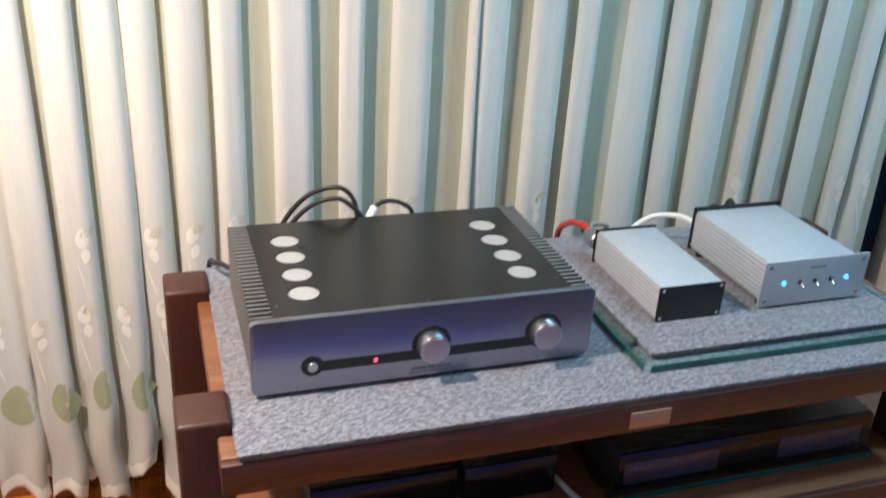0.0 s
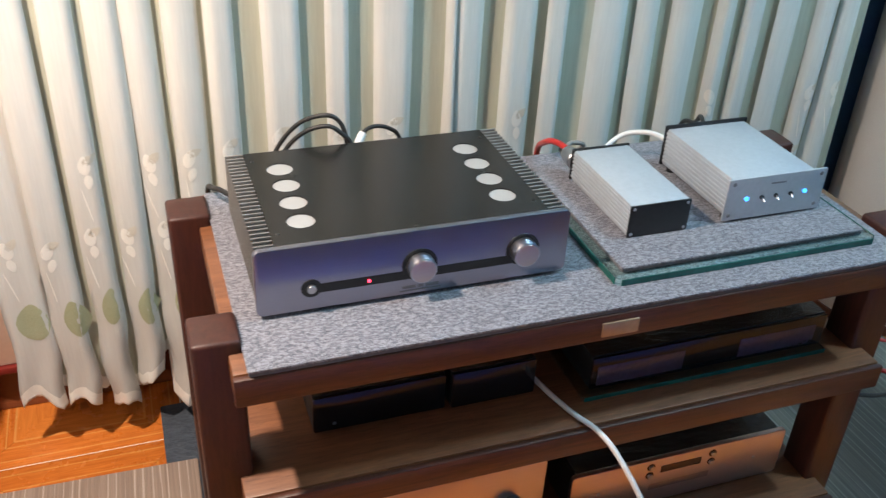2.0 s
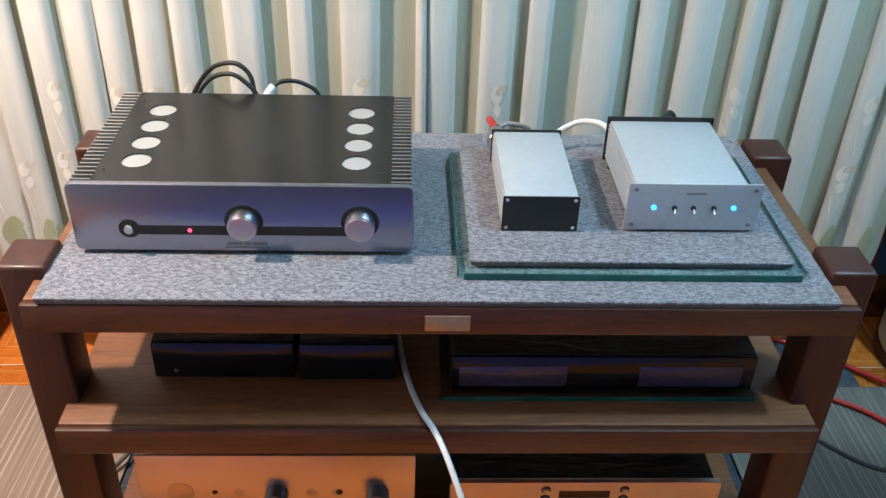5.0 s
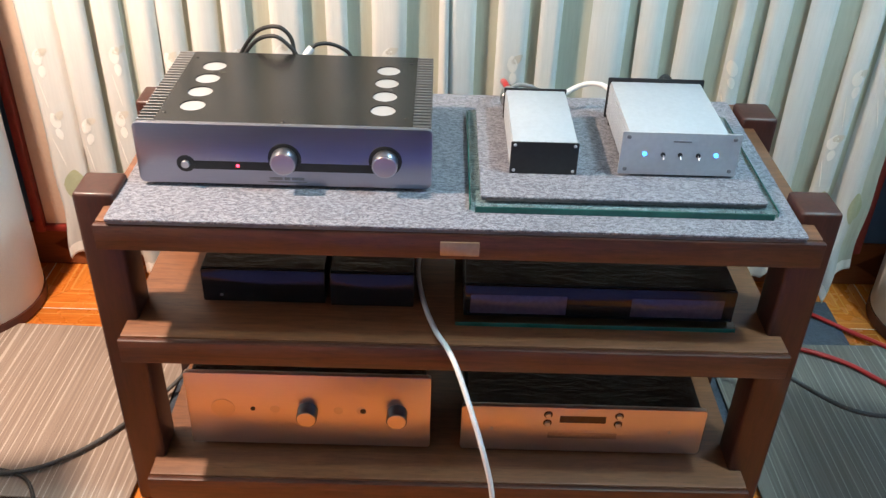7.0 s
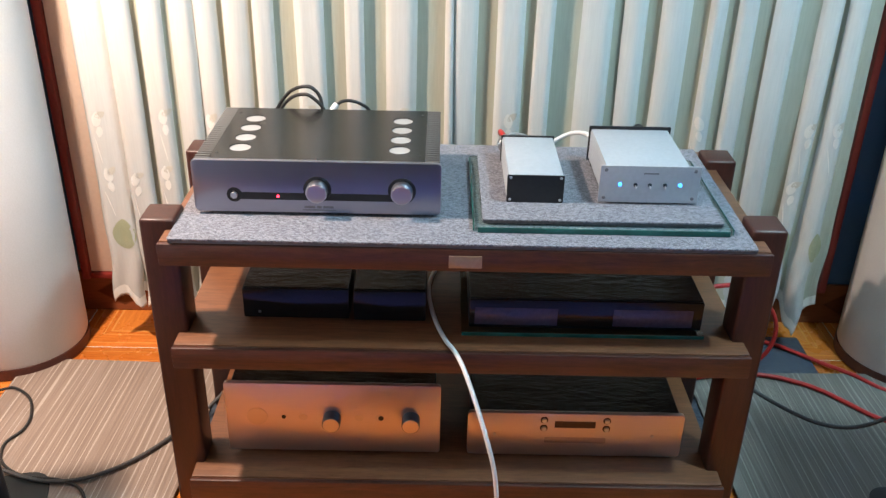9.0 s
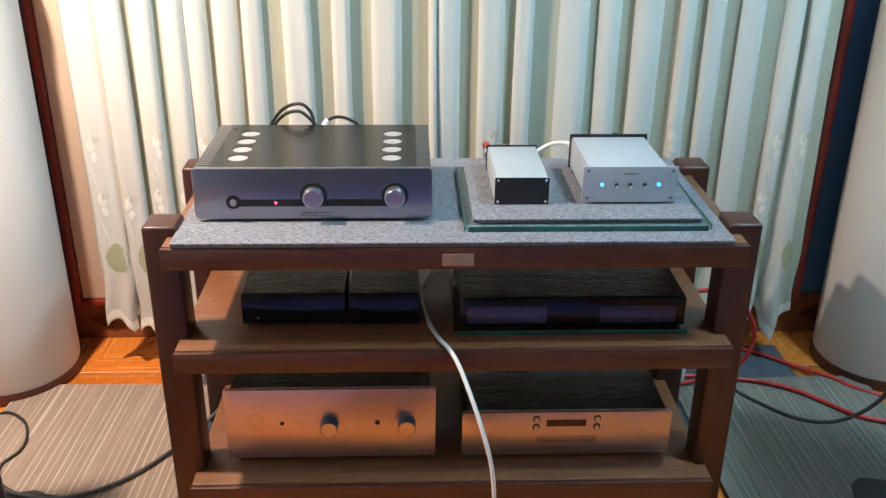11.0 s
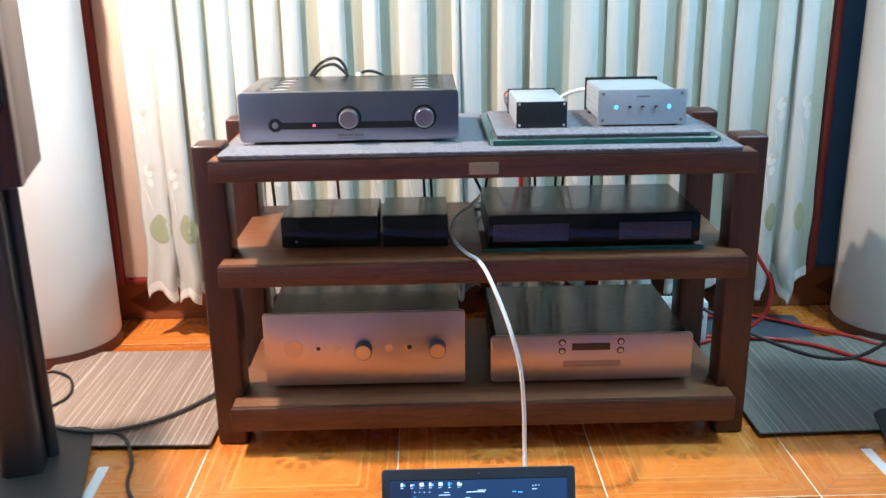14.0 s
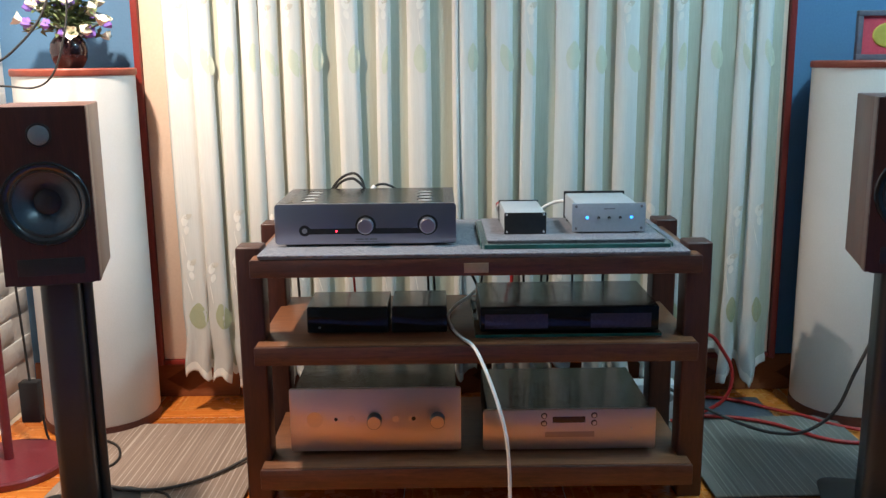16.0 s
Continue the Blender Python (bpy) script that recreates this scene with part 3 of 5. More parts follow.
def cloth_point(x, y, fold, z):
    """Slow sway of the folds down the cloth; they gather a little towards the hem."""
    s = (CURTAIN_TOP - z) / CURTAIN_TOP
    wob = 0.004 * math.sin(2.6 * z + fold * 1.9) + 0.002 * math.sin(6.1 * z + fold * 3.1)
    ruffle = max(0.0, 1 - (z - 0.09) / 0.35) if z < 0.44 else 0.0
    dx = wob * s + ruffle * 0.006 * math.sin(31 * z + fold * 2.3)
    dy = 0.005 * math.sin(3.3 * z + fold) * s - ruffle * 0.010 * math.sin(85 * x + fold) - 0.007 * s * math.sin(1.3 * fold) + 0.005 * max(0.0, (0.17 - z) / 0.07) * math.sin(190 * x + fold)
    return Vector((x + dx, y + dy, z))


def hem_at(x, recess, fold):
    h = 0.105 + 0.032 * math.sin(fold * 2.4 + 0.7) + 0.017 * math.sin(66 * x + fold) + 0.004 * math.sin(310 * x)
    return h + (0.035 if recess else 0)


def make_curtain(x_start, x_end, label):
    cols = curtain_sheet(x_start, x_end)
    rows = 54
    bm = bmesh.new()
    grid = []
    for x, y, recess, fold in cols:
        lo = hem_at(x, recess, fold)
        line = []
        for k in range(rows + 1):
            u = k / rows
            z = lo + (CURTAIN_TOP - lo) * u ** 1.5
            line.append(bm.verts.new(cloth_point(x, y, fold, z)))
        grid.append(line)
    for i in range(len(cols) - 1):
        for k in range(rows):
            f = bm.faces.new((grid[i][k], grid[i + 1][k], grid[i + 1][k + 1], grid[i][k + 1]))
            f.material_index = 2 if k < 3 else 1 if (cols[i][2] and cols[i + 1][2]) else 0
    ob = solo("curtain", bm, (M_CLOTH_WARM if x_start < -0.5 else M_CLOTH, M_CLOTH_FOLD_SHADE, M_WHITE_THREAD), label, "curtain", "curtains at the door", sharp=70)
    mod = ob.modifiers.new("cloth thickness", "SOLIDIFY")
    mod.thickness, mod.offset = 0.0012, 1.0
    return ob, cols


def leaf_patch(cols, x, z, w, h, tilt):
    """An oval stitched on the cloth, following its folds."""
    bm = bmesh.new()
    plain = [c for c in cols if not c[2]]
    n = 18

    def on_cloth(px, pz, lift):
        near = sorted(plain, key=lambda c: abs(c[0] - px))[:2]
        d0, d1 = abs(near[0][0] - px), abs(near[1][0] - px)
        y = (near[0][1] * d1 + near[1][1] * d0) / max(d0 + d1, 1e-6) if near[0][3] == near[1][3] else near[0][1]
        q = cloth_point(px, y, near[0][3], pz)
        q.y -= lift
        return q

    def ring(s, lift):
        out = []
        for i in range(n):
            a = 2 * math.pi * i / n
            u, v = w / 2 * s * math.cos(a), h / 2 * s * math.sin(a)
            u *= 1.0 - 0.42 * max(0.0, math.sin(a)) ** 1.5
            out.append(bm.verts.new(on_cloth(x + u * math.cos(tilt) - v * math.sin(tilt), z + u * math.sin(tilt) + v * math.cos(tilt), lift)))
        return out

    rings = [ring(1.0, 0.0017), ring(0.93, 0.0018), ring(0.6, 0.0018), ring(0.3, 0.0018)]
    for p, q in zip(rings, rings[1:]):
        for i in range(n):
            j = (i + 1) % n
            bm.faces.new((p[i], p[j], q[j], q[i]))
    bm.faces.new(rings[-1])
    return bm


rnd = random.Random(4)
for x_start, x_end, label in ((-0.860, -0.016, "sheer curtain with shaded fold bands and embroidered leaves, coloured lamp-warm"), (-0.019, 0.918, "sheer curtain with shaded fold bands and leaves, coloured cool-lit pale green")):
    ob, cols = make_curtain(x_start, x_end, label)
    folds = sorted({c[3] for c in cols})
    for fo in folds:
        xs = [c[0] for c in cols if c[3] == fo and not c[2]]
        if not xs or max(xs) - min(xs) < 0.028:
            continue
        width = max(xs) - min(xs)
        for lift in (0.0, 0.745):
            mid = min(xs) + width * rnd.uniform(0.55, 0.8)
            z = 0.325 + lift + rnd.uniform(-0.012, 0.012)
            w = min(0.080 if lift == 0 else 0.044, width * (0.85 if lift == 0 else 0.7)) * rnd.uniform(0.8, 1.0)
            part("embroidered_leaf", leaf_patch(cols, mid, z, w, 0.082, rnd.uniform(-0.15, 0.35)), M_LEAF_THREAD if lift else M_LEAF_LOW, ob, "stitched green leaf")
            for dz in (0.130, 0.275):
                if rnd.random() < (0.9 if x_start < -0.5 else 0.45):
                    fx = min(xs) + max(0.011, min(width - 0.020, width * rnd.uniform(0.25, 0.65)))
                    fz = z + dz + rnd.uniform(-0.008, 0.008)
                    lean = rnd.uniform(-0.35, 0.35)
                    part("embroidered_petal", leaf_patch(cols, fx, fz + 0.020, 0.021, 0.036, lean), M_WHITE_THREAD, ob, "stitched ivory petal")
                    part("embroidered_petal", leaf_patch(cols, fx + 0.003, fz - 0.011, 0.015, 0.027, math.pi + lean), M_WHITE_THREAD, ob, "stitched ivory petal")
                    if width > 0.036:
                        part("embroidered_petal", leaf_patch(cols, fx + 0.009, fz + 0.030, 0.016, 0.028, -0.9 + lean), M_BEIGE_THREAD, ob, "stitched beige petal")
                    part("embroidered_stem", leaf_patch(cols, fx - 0.006, fz - 0.055, 0.0026, 0.070, 0.18 + lean * 0.3), M_WHITE_THREAD, ob, "thin stitched stem")

# ---- bass traps ----
def bass_trap(x, y, label):
    tr = thing("bass_trap", (x, y, 0), label, "acoustic panel", "white cylinders beside the curtain")
    m = Matrix.Translation((x, y, 0))
    part("base_band", lathe([(0, 0), (0.163, 0), (0.168, 0.004), (0.168, 0.030), (0, 0.030)], 64, m), M_TRAP_BAND, tr, "dark brown base band")
    part("body", lathe([(0, 0.030), (0.164, 0.030), (0.1655, 0.034), (0.1655, 0.5), (0.1650, 1.036), (0, 1.036)], 72, m), M_TRAP, tr, "white fabric cylinder")
    part("cap", lathe([(0, 1.036), (0.168, 1.036), (0.170, 1.040), (0.170, 1.052), (0.167, 1.056), (0, 1.056)], 64, m), M_TRAP_CAP, tr, "red-brown lid")
    return tr


bass_trap(-1.112, 0.615, "tall white cloth cylinder with red-brown lid, brightly lit")
bass_trap(1.178, 0.628, "tall white cloth cylinder with red-brown lid, in dimmer light")

def holed_block(w, z0, z1, y0, y1, cz, r, n=64):
    """A block with a round hole through it along y."""
    bm = bmesh.new()
    rings = []
    angles = sorted({2 * math.pi * i / n for i in range(n)} | {math.atan2(z - cz, x) % (2 * math.pi) for x in (-w, w) for z in (z0, z1)})
    for y in (y0, y1):
        inner, outer = [], []
        for a in angles:
            c, sn = math.cos(a), math.sin(a)
            reach = min([v for v in ((w / abs(c)) if abs(c) > 1e-9 else 9, ((z1 - cz) / sn) if sn > 1e-9 else 9, ((z0 - cz) / sn) if sn < -1e-9 else 9)])
            inner.append(bm.verts.new((r * c, y, cz + r * sn)))
            outer.append(bm.verts.new((reach * c, y, cz + reach * sn)))
        rings.append((inner, outer))
    (i0, o0), (i1, o1) = rings
    k = len(angles)
    for i in range(k):
        j = (i + 1) % k
        bm.faces.new((i0[i], i0[j], o0[j], o0[i]))
        bm.faces.new((i1[i], o1[i], o1[j], i1[j]))
        bm.faces.new((o0[i], o0[j], o1[j], o1[i]))
        bm.faces.new((i0[i], i1[i], i1[j], i0[j]))
    return bm


# ---- rack ----
rack = thing("audio_rack", (0, 0.23, 0), "dark mahogany three-shelf audio rack with rounded posts", "rack")
for sx in (-1, 1):
    for y0, y1 in ((0.050, 0.118), (0.368, 0.436)):
        xc = 0.003 + sx * 0.529
        b = box(xc - 0.031, xc + 0.031, y0, y1, 0.0, 0.644, 0.006, 3)
        part("post", b, M_POST, rack)
for z0, z1 in ((0.582, 0.625), (0.371, 0.416), (0.057, 0.110)):
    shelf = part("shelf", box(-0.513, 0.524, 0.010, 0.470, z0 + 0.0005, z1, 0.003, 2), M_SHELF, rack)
    part("front_edge", box(-0.514, 0.525, -0.002, 0.009, z0, z1 - 0.0008, 0.003, 2), M_EDGE_SHADED, shelf, "front edge of the shelf, shaded in its colour")
part("name_plate", plate(-0.023, 0.033, 0.590, 0.613, -0.0045, 0.0025, 0.001, 0.0005), M_BRASS, rack, "pale brass plate on the front edge")

# ---- on top: mats, glass, devices ----
def layered_mat(name, x0, x1, y0, y1, z0, z1, label):
    t_ = thing(name, ((x0 + x1) / 2, (y0 + y1) / 2, z0), label, "mat")
    mid = (z0 + z1) / 2
    part("backing", slab(rounded(x0 + 0.001, x1 - 0.001, y0 + 0.001, y1 - 0.001, 0.003, 2), z0 + 0.0003, mid, 0), M_FELT_EDGE, t_, "dark underlay")
    part("felt_sheet", slab(rounded(x0, x1, y0, y1, 0.004, 2), mid + 0.0003, z1, 0.0012), M_FELT, t_)
    return t_


layered_mat("felt_mat", -0.496, 0.497, -0.001, 0.458, 0.6255, 0.6345, "grey speckled felt mat covering the rack top")
glass_top = solo("glass_plate", slab(rounded(0.020, 0.466, 0.045, 0.372, 0.006, 3), 0.6338, 0.6450, 0.0016), M_GLASS, "thick green-edged glass plate on the felt mat", "glass plate")
for a, b, c, d in ((0.026, 0.460, 0.0428, 0.0448), (0.0178, 0.0198, 0.051, 0.366), (0.4662, 0.4682, 0.051, 0.366)):
    part("polished_edge", box(a, b, c, d, 0.6342, 0.6446, 0.0006, 1), M_GLASS_EDGE, glass_top, "dark green polished edge")
glass_top.visible_shadow = False
layered_mat("felt_mat", 0.034, 0.453, 0.060, 0.366, 0.6443, 0.6525, "smaller grey felt mat on the glass plate")


def screw(x, z, y, r, parent, material):
    return part("screw", lathe([(0, 0.0012), (r * 0.7, 0.0012), (r, 0.0004), (r, 0), (0, 0)], 14, Matrix.Translation((x, y, z)) @ UPRIGHT), material, parent)


# integrated amplifier
amp = thing("amplifier", (-0.253, 0.24, 0.635), "silver-fronted black amplifier with side fins and two knobs", "amplifier")
AX0, AX1, AF, AB, AZ0, AZ1 = -0.469, -0.038, 0.104, 0.374, 0.643, 0.736
fp = part("front_panel", plate(AX0, AX1, 0.6405, 0.7375, AF - 0.008, 0.010, 0.009, 0.0016), M_ALU_AMP, amp, "brushed silver front panel")
part("chassis", box(AX0 + 0.033, AX1 - 0.033, AF + 0.003, AB, AZ0, AZ1 - 0.0026, 0.001), M_BLACK_METAL, amp)
VENT_X, VENT_Y, CELL = (-0.396, -0.113), [0.162 + 0.0505 * k for k in range(4)], 0.02525
LX0, LX1, LY0, LY1 = AX0 + 0.029, AX1 - 0.029, AF + 0.0025, AB - 0.001
LAY = Matrix.Rotation(radians(-90), 4, "X")
lid = part("lid", box(VENT_X[0] + CELL, VENT_X[1] - CELL, LY0, LY1, AZ1 - 0.0023, AZ1), M_LID, amp, "satin black top lid")
part("lid_edge", box(LX0, VENT_X[0] - CELL, LY0, LY1, AZ1 - 0.0023, AZ1), M_LID, amp)
part("lid_edge", box(VENT_X[1] + CELL, LX1, LY0, LY1, AZ1 - 0.0023, AZ1), M_LID, amp)
for xc in VENT_X:
    strip_bm = bmesh.new()
    for yc in VENT_Y:
        pour(holed_block(CELL, yc - CELL, yc + CELL, 0.0, 0.0023, yc, 0.0190, 40), strip_bm, 0, Matrix.Translation((xc, 0, AZ1)) @ LAY)
    add_box(strip_bm, xc - CELL, xc + CELL, LY0, VENT_Y[0] - CELL, AZ1 - 0.0023, AZ1)
    add_box(strip_bm, xc - CELL, xc + CELL, VENT_Y[3] + CELL, LY1, AZ1 - 0.0023, AZ1)
    bmesh.ops.remove_doubles(strip_bm, verts=strip_bm.verts[:], dist=0.00002)
    part("vent_panel", strip_bm, M_LID, amp, "black strip with four round holes")
for side in (-1, 1):
    xa = AX0 + 0.003 if side < 0 else AX1 - 0.029
    core = box(xa + (0.016 if side < 0 else 0.0), xa + (0.026 if side < 0 else 0.010), AF + 0.003, AB, AZ0, AZ1 - 0.030, 0)
    part("heat_sink", core, M_BLACK_METAL, amp)
    shared = None
    for k in range(26):
        y = AF + 0.008 + k * 0.01035
        if shared is None:
            shared = part("fin", box(xa, xa + 0.026, y - 0.0012, y + 0.0012, AZ0 + 0.001, AZ1 + 0.0004, 0.0005, 1), M_FIN, amp)
            first_y = y
        else:
            f = new("fin", shared.data)
            f.parent = amp
            f.location = shared.location + Vector((0, y - first_y, 0))
for x in (-0.396, -0.113):
    for k in range(4):
        y = 0.162 + 0.0505 * k
        part("vent_mesh", lathe([(0, AZ1 - 0.0019), (0.0188, AZ1 - 0.0019), (0.0188, AZ1 - 0.0024), (0, AZ1 - 0.0024)], 40, Matrix.Translation((x, y, 0))), M_PERF, lid, "round pale perforated vent")
for x, y in ((-0.431, 0.135), (-0.431, 0.345), (-0.077, 0.135), (-0.077, 0.345), (-0.254, 0.112)):
    part("screw", lathe([(0, AZ1 + 0.001), (0.002, AZ1 + 0.001), (0.003, AZ1 + 0.0002), (0, AZ1 + 0.0002)], 12, Matrix.Translation((x, y, 0))), M_BLACK_METAL, lid)
yf = AF - 0.0081
# The slot is a thin raised inlay; the recess's darkness is only its colour
groove = plate(-0.398, -0.104, 0.6650, 0.6785, yf - 0.0003, 0.0008, 0.006, 0)
disc_front(-0.253, 0.6855, yf + 0.0003, 0.0245, 0.0012, 40, groove)
disc_front(-0.106, 0.6855, yf + 0.0003, 0.0245, 0.0012, 40, groove)
disc_front(-0.398, 0.6735, yf + 0.0003, 0.0135, 0.0012, 40, groove)
part("groove", groove, M_BLACK, fp, "raised black inlay in place of the slot linking the controls")
for x in (-0.253, -0.106):
    kb = part("knob", knob_shape(x, 0.6855, yf - 0.0010, 0.017, 0.0188), M_KNOB, amp, "turned silver volume knob")
    part("knob_face", disc_front(x, 0.6855, yf - 0.0180, 0.0166, 0.0004, 40), M_ALU_WARM, kb, "brushed face of the knob")
part("power_button", knob_shape(-0.398, 0.6735, yf - 0.0010, 0.004, 0.0062, 24), M_KNOB, amp, "small round power button")
part("indicator_led", disc_front(-0.322, 0.6720, yf - 0.0008, 0.0024, 0.0012, 16), M_LED_RED, amp, "glowing red indicator")
bars = bmesh.new()
for a, b, z in ((-0.277, -0.258, 0.6522), (-0.255, -0.247, 0.6522), (-0.244, -0.226, 0.6522)):
    add_box(bars, a, b, yf - 0.0004, yf + 0.0002, z - 0.0022, z + 0.0022)
add_box(bars, -0.280, -0.222, yf - 0.0004, yf + 0.0002, 0.6455, 0.6475)
part("lettering_bars", bars, M_INK, fp, "small grey unreadable lettering")
for x in (-0.42, -0.085):
    for y in (0.135, 0.345):
        part("foot", lathe([(0, 0.6348), (0.018, 0.6348), (0.020, 0.637), (0.020, 0.6432), (0, 0.6432)], 24, Matrix.Translation((x, y, 0))), M_BLACK, amp)

# small power supply with a black face
psu = thing("power_supply_box", (0.129, 0.23, 0.6525), "small ribbed aluminium box with a black face plate", "electronics box")
PX0, PX1, PF, PB = 0.080, 0.1795, 0.131, 0.326
part("case", box(PX0 + 0.001, PX1 - 0.001, PF + 0.003, PB - 0.003, 0.6540, 0.7050, 0.002), M_ALU_CASE, psu)
for side in (0, 1):
    for k in range(7):
        z = 0.6585 + 0.0064 * k
        xa = PX0 - 0.0003 if side == 0 else PX1 - 0.0012
        part("rib", box(xa, xa + 0.0015, PF + 0.003, PB - 0.003, z, z + 0.0040, 0.0005, 1), M_ALU_CASE, psu)
part("front_plate", plate(PX0 - 0.001, PX1 + 0.001, 0.6530, 0.7055, PF, 0.003, 0.002, 0.0006), M_BLACK, psu, "black face plate")
part("back_plate", plate(PX0 - 0.002, PX1 + 0.002, 0.6530, 0.7075, PB - 0.003, 0.003, 0.002, 0.0006), M_BLACK, psu, "black rear plate")
for x in (PX0 + 0.005, PX1 - 0.005):
    for z in (0.6585, 0.7005):
        screw(x, z, PF, 0.0026, psu, M_KNOB)

# headphone-sized converter with blue lights
dac = thing("converter_box", (0.33, 0.23, 0.6525), "silver aluminium converter with two blue lights and three switches", "electronics box")
DX0, DX1, DF, DB = 0.2425, 0.4205, 0.132, 0.330
part("case", box(0.253, 0.402, DF + 0.003, DB - 0.003, 0.6600, 0.7235, 0.0025), M_ALU_CASE, dac)
for side in (0, 1):
    for k in range(8):
        z = 0.6645 + 0.0070 * k
        xa = 0.2518 if side == 0 else 0.4017
        part("rib", box(xa, xa + 0.0016, DF + 0.003, DB - 0.003, z, z + 0.0044, 0.0005, 1), M_ALU_CASE, dac)
dface = part("front_plate", plate(DX0, DX1, 0.6565, 0.7265, DF, 0.004, 0.002, 0.0008), M_ALU, dac, "thick silver face plate")
part("back_plate", plate(0.249, 0.408, 0.6580, 0.7290, DB - 0.003, 0.003, 0.002, 0.0006), M_BLACK, dac, "black rear plate standing proud of the case")
for x in (DX0 + 0.010, DX1 - 0.010):
    for z in (0.6655, 0.7185):
        screw(x, z, DF, 0.0034, dac, M_INK)
for x in (0.279, 0.386):
    part("blue_led", disc_front(x, 0.6915, DF, 0.0034, 0.0016, 18), M_LED_BLUE, dac, "glowing blue light")
for x in (0.3065, 0.3320, 0.3590):
    sw = part("switch_collar", knob_shape(x, 0.6910, DF, 0.003, 0.0036, 16), M_RING, dac)
    part("lever", lathe([(0, 0.009), (0.0010, 0.0088), (0.0013, 0.007), (0.0008, 0.0), (0, 0)], 12, Matrix.Translation((x, DF - 0.002, 0.6910)) @ Matrix.Rotation(radians(118), 4, "X")), M_KNOB, sw, "small toggle lever")
part("lettering_bar", box(0.319, 0.346, DF - 0.0004, DF + 0.0003, 0.7115, 0.7140), M_INK, dface, "small dark unreadable lettering")
for x in (0.262, 0.400):
    for y in (0.150, 0.310):
        part("foot", lathe([(0, 0.6527), (0.008, 0.6527), (0.008, 0.6602), (0, 0.6602)], 16, Matrix.Translation((x, y, 0))), M_BLACK, dac)

# ---- middle shelf ----
def dark_unit(name, x0, x1, y0, y1, z0, z1, label):
    u = thing(name, ((x0 + x1) / 2, (y0 + y1) / 2, z0), label, "electronics box")
    part("body", box(x0, x1, y0 + 0.004, y1, z0 + 0.004, z1 - 0.0015, 0.002), M_BLACK, u)
    part("top_cover", box(x0 + 0.001, x1 - 0.001, y0 + 0.006, y1 - 0.002, z1 - 0.0014, z1, 0.0005, 1), M_FILM, u, "glossy lid under creased clear film")
    part("front_panel", plate(x0, x1, z0 + 0.004, z1 - 0.001, y0, 0.0038, 0.003, 0.0008), M_GLOSS_BLACK, u)
    for x in (x0 + 0.02, x1 - 0.02):
        for y in (y0 + 0.025, y1 - 0.02):
            part("foot", lathe([(0, z0), (0.009, z0), (0.009, z0 + 0.0042), (0, z0 + 0.0042)], 16, Matrix.Translation((x, y, 0))), M_BLACK, u)
    return u


ua = dark_unit("power_filter", -0.402, -0.205, 0.100, 0.255, 0.4165, 0.4835, "black film-wrapped power unit, wider of two side by side")
part("mark", disc_front(-0.372, 0.4330, 0.0996, 0.003, 0.0006, 12), M_INK, ua)
dark_unit("power_filter", -0.196, -0.062, 0.096, 0.255, 0.4165, 0.4845, "black film-wrapped power unit, narrower of two side by side")
glass_mid = solo("glass_plate", slab(rounded(0.004, 0.452, 0.058, 0.415, 0.004, 3), 0.4154, 0.4235, 0.0014), M_GLASS_LOW, "green-edged glass plate on the middle shelf", "glass plate")
glass_mid.visible_shadow = False
part("polished_edge", box(0.005, 0.451, 0.0560, 0.0578, 0.4156, 0.4233, 0.0006, 1), M_GLASS_EDGE, glass_mid, "dark green polished edge")
pw = dark_unit("power_amplifier", 0.018, 0.446, 0.068, 0.320, 0.4240, 0.4880, "low black film-wrapped amplifier with smoked display windows")
for a, b in ((0.028, 0.180), (0.282, 0.428)):
    part("display_window", plate(a, b, 0.4340, 0.4700, 0.0672, 0.0016, 0.001, 0.0004), M_WINDOW, pw, "smoked violet display window")

# ---- bottom shelf ----
pre = thing("preamplifier", (-0.24, 0.26, 0.1105), "silver-fronted preamplifier with two knobs, black lid", "amplifier")
part("body", box(-0.440, -0.040, 0.088, 0.420, 0.1220, 0.2770, 0.002), M_BLACK, pre)
part("top_cover", box(-0.438, -0.042, 0.090, 0.418, 0.2771, 0.2790, 0.0006, 1), M_FILM, pre, "glossy black lid under creased film")
pf = part("front_panel", plate(-0.451, -0.030, 0.1210, 0.2835, 0.078, 0.010, 0.006, 0.0014), M_PRE_FRONT, pre, "brushed silver front panel")
for x in (-0.243, -0.088):
    kb = part("knob", knob_shape(x, 0.2035, 0.0778, 0.024, 0.0180), M_KNOB_DARK, pre, "turned knob with a dark side")
    part("knob_face", disc_front(x, 0.2035, 0.0538, 0.0160, 0.0004, 40), M_ALU_WARM, kb, "brushed face of the knob")
part("selector", disc_front(-0.390, 0.2045, 0.0780, 0.0205, 0.0008, 40), M_ALU_WARM, pf, "pale engraved window")
for x, r in ((-0.338, 0.0044), (-0.147, 0.0054)):
    part("socket", disc_front(x, 0.2045, 0.0779, r, 0.0012, 18), M_BLACK, pf, "small dark socket")
for x in (-0.300, -0.190, -0.150):
    part("ring_mark", disc_front(x, 0.2045, 0.0780, 0.0085, 0.0003, 24), M_ALU_WARM, pf)
for x in (-0.40, -0.08):
    for y in (0.12, 0.39):
        part("foot", lathe([(0, 0.1103), (0.018, 0.1103), (0.018, 0.1222), (0, 0.1222)], 20, Matrix.Translation((x, y, 0))), M_BLACK, pre)

cdp = thing("disc_player", (0.238, 0.25, 0.1105), "silver-fronted disc player with dark display, film-wrapped lid", "disc player")
part("body", box(0.034, 0.444, 0.090, 0.400, 0.1210, 0.2165, 0.002), M_BLACK, cdp)
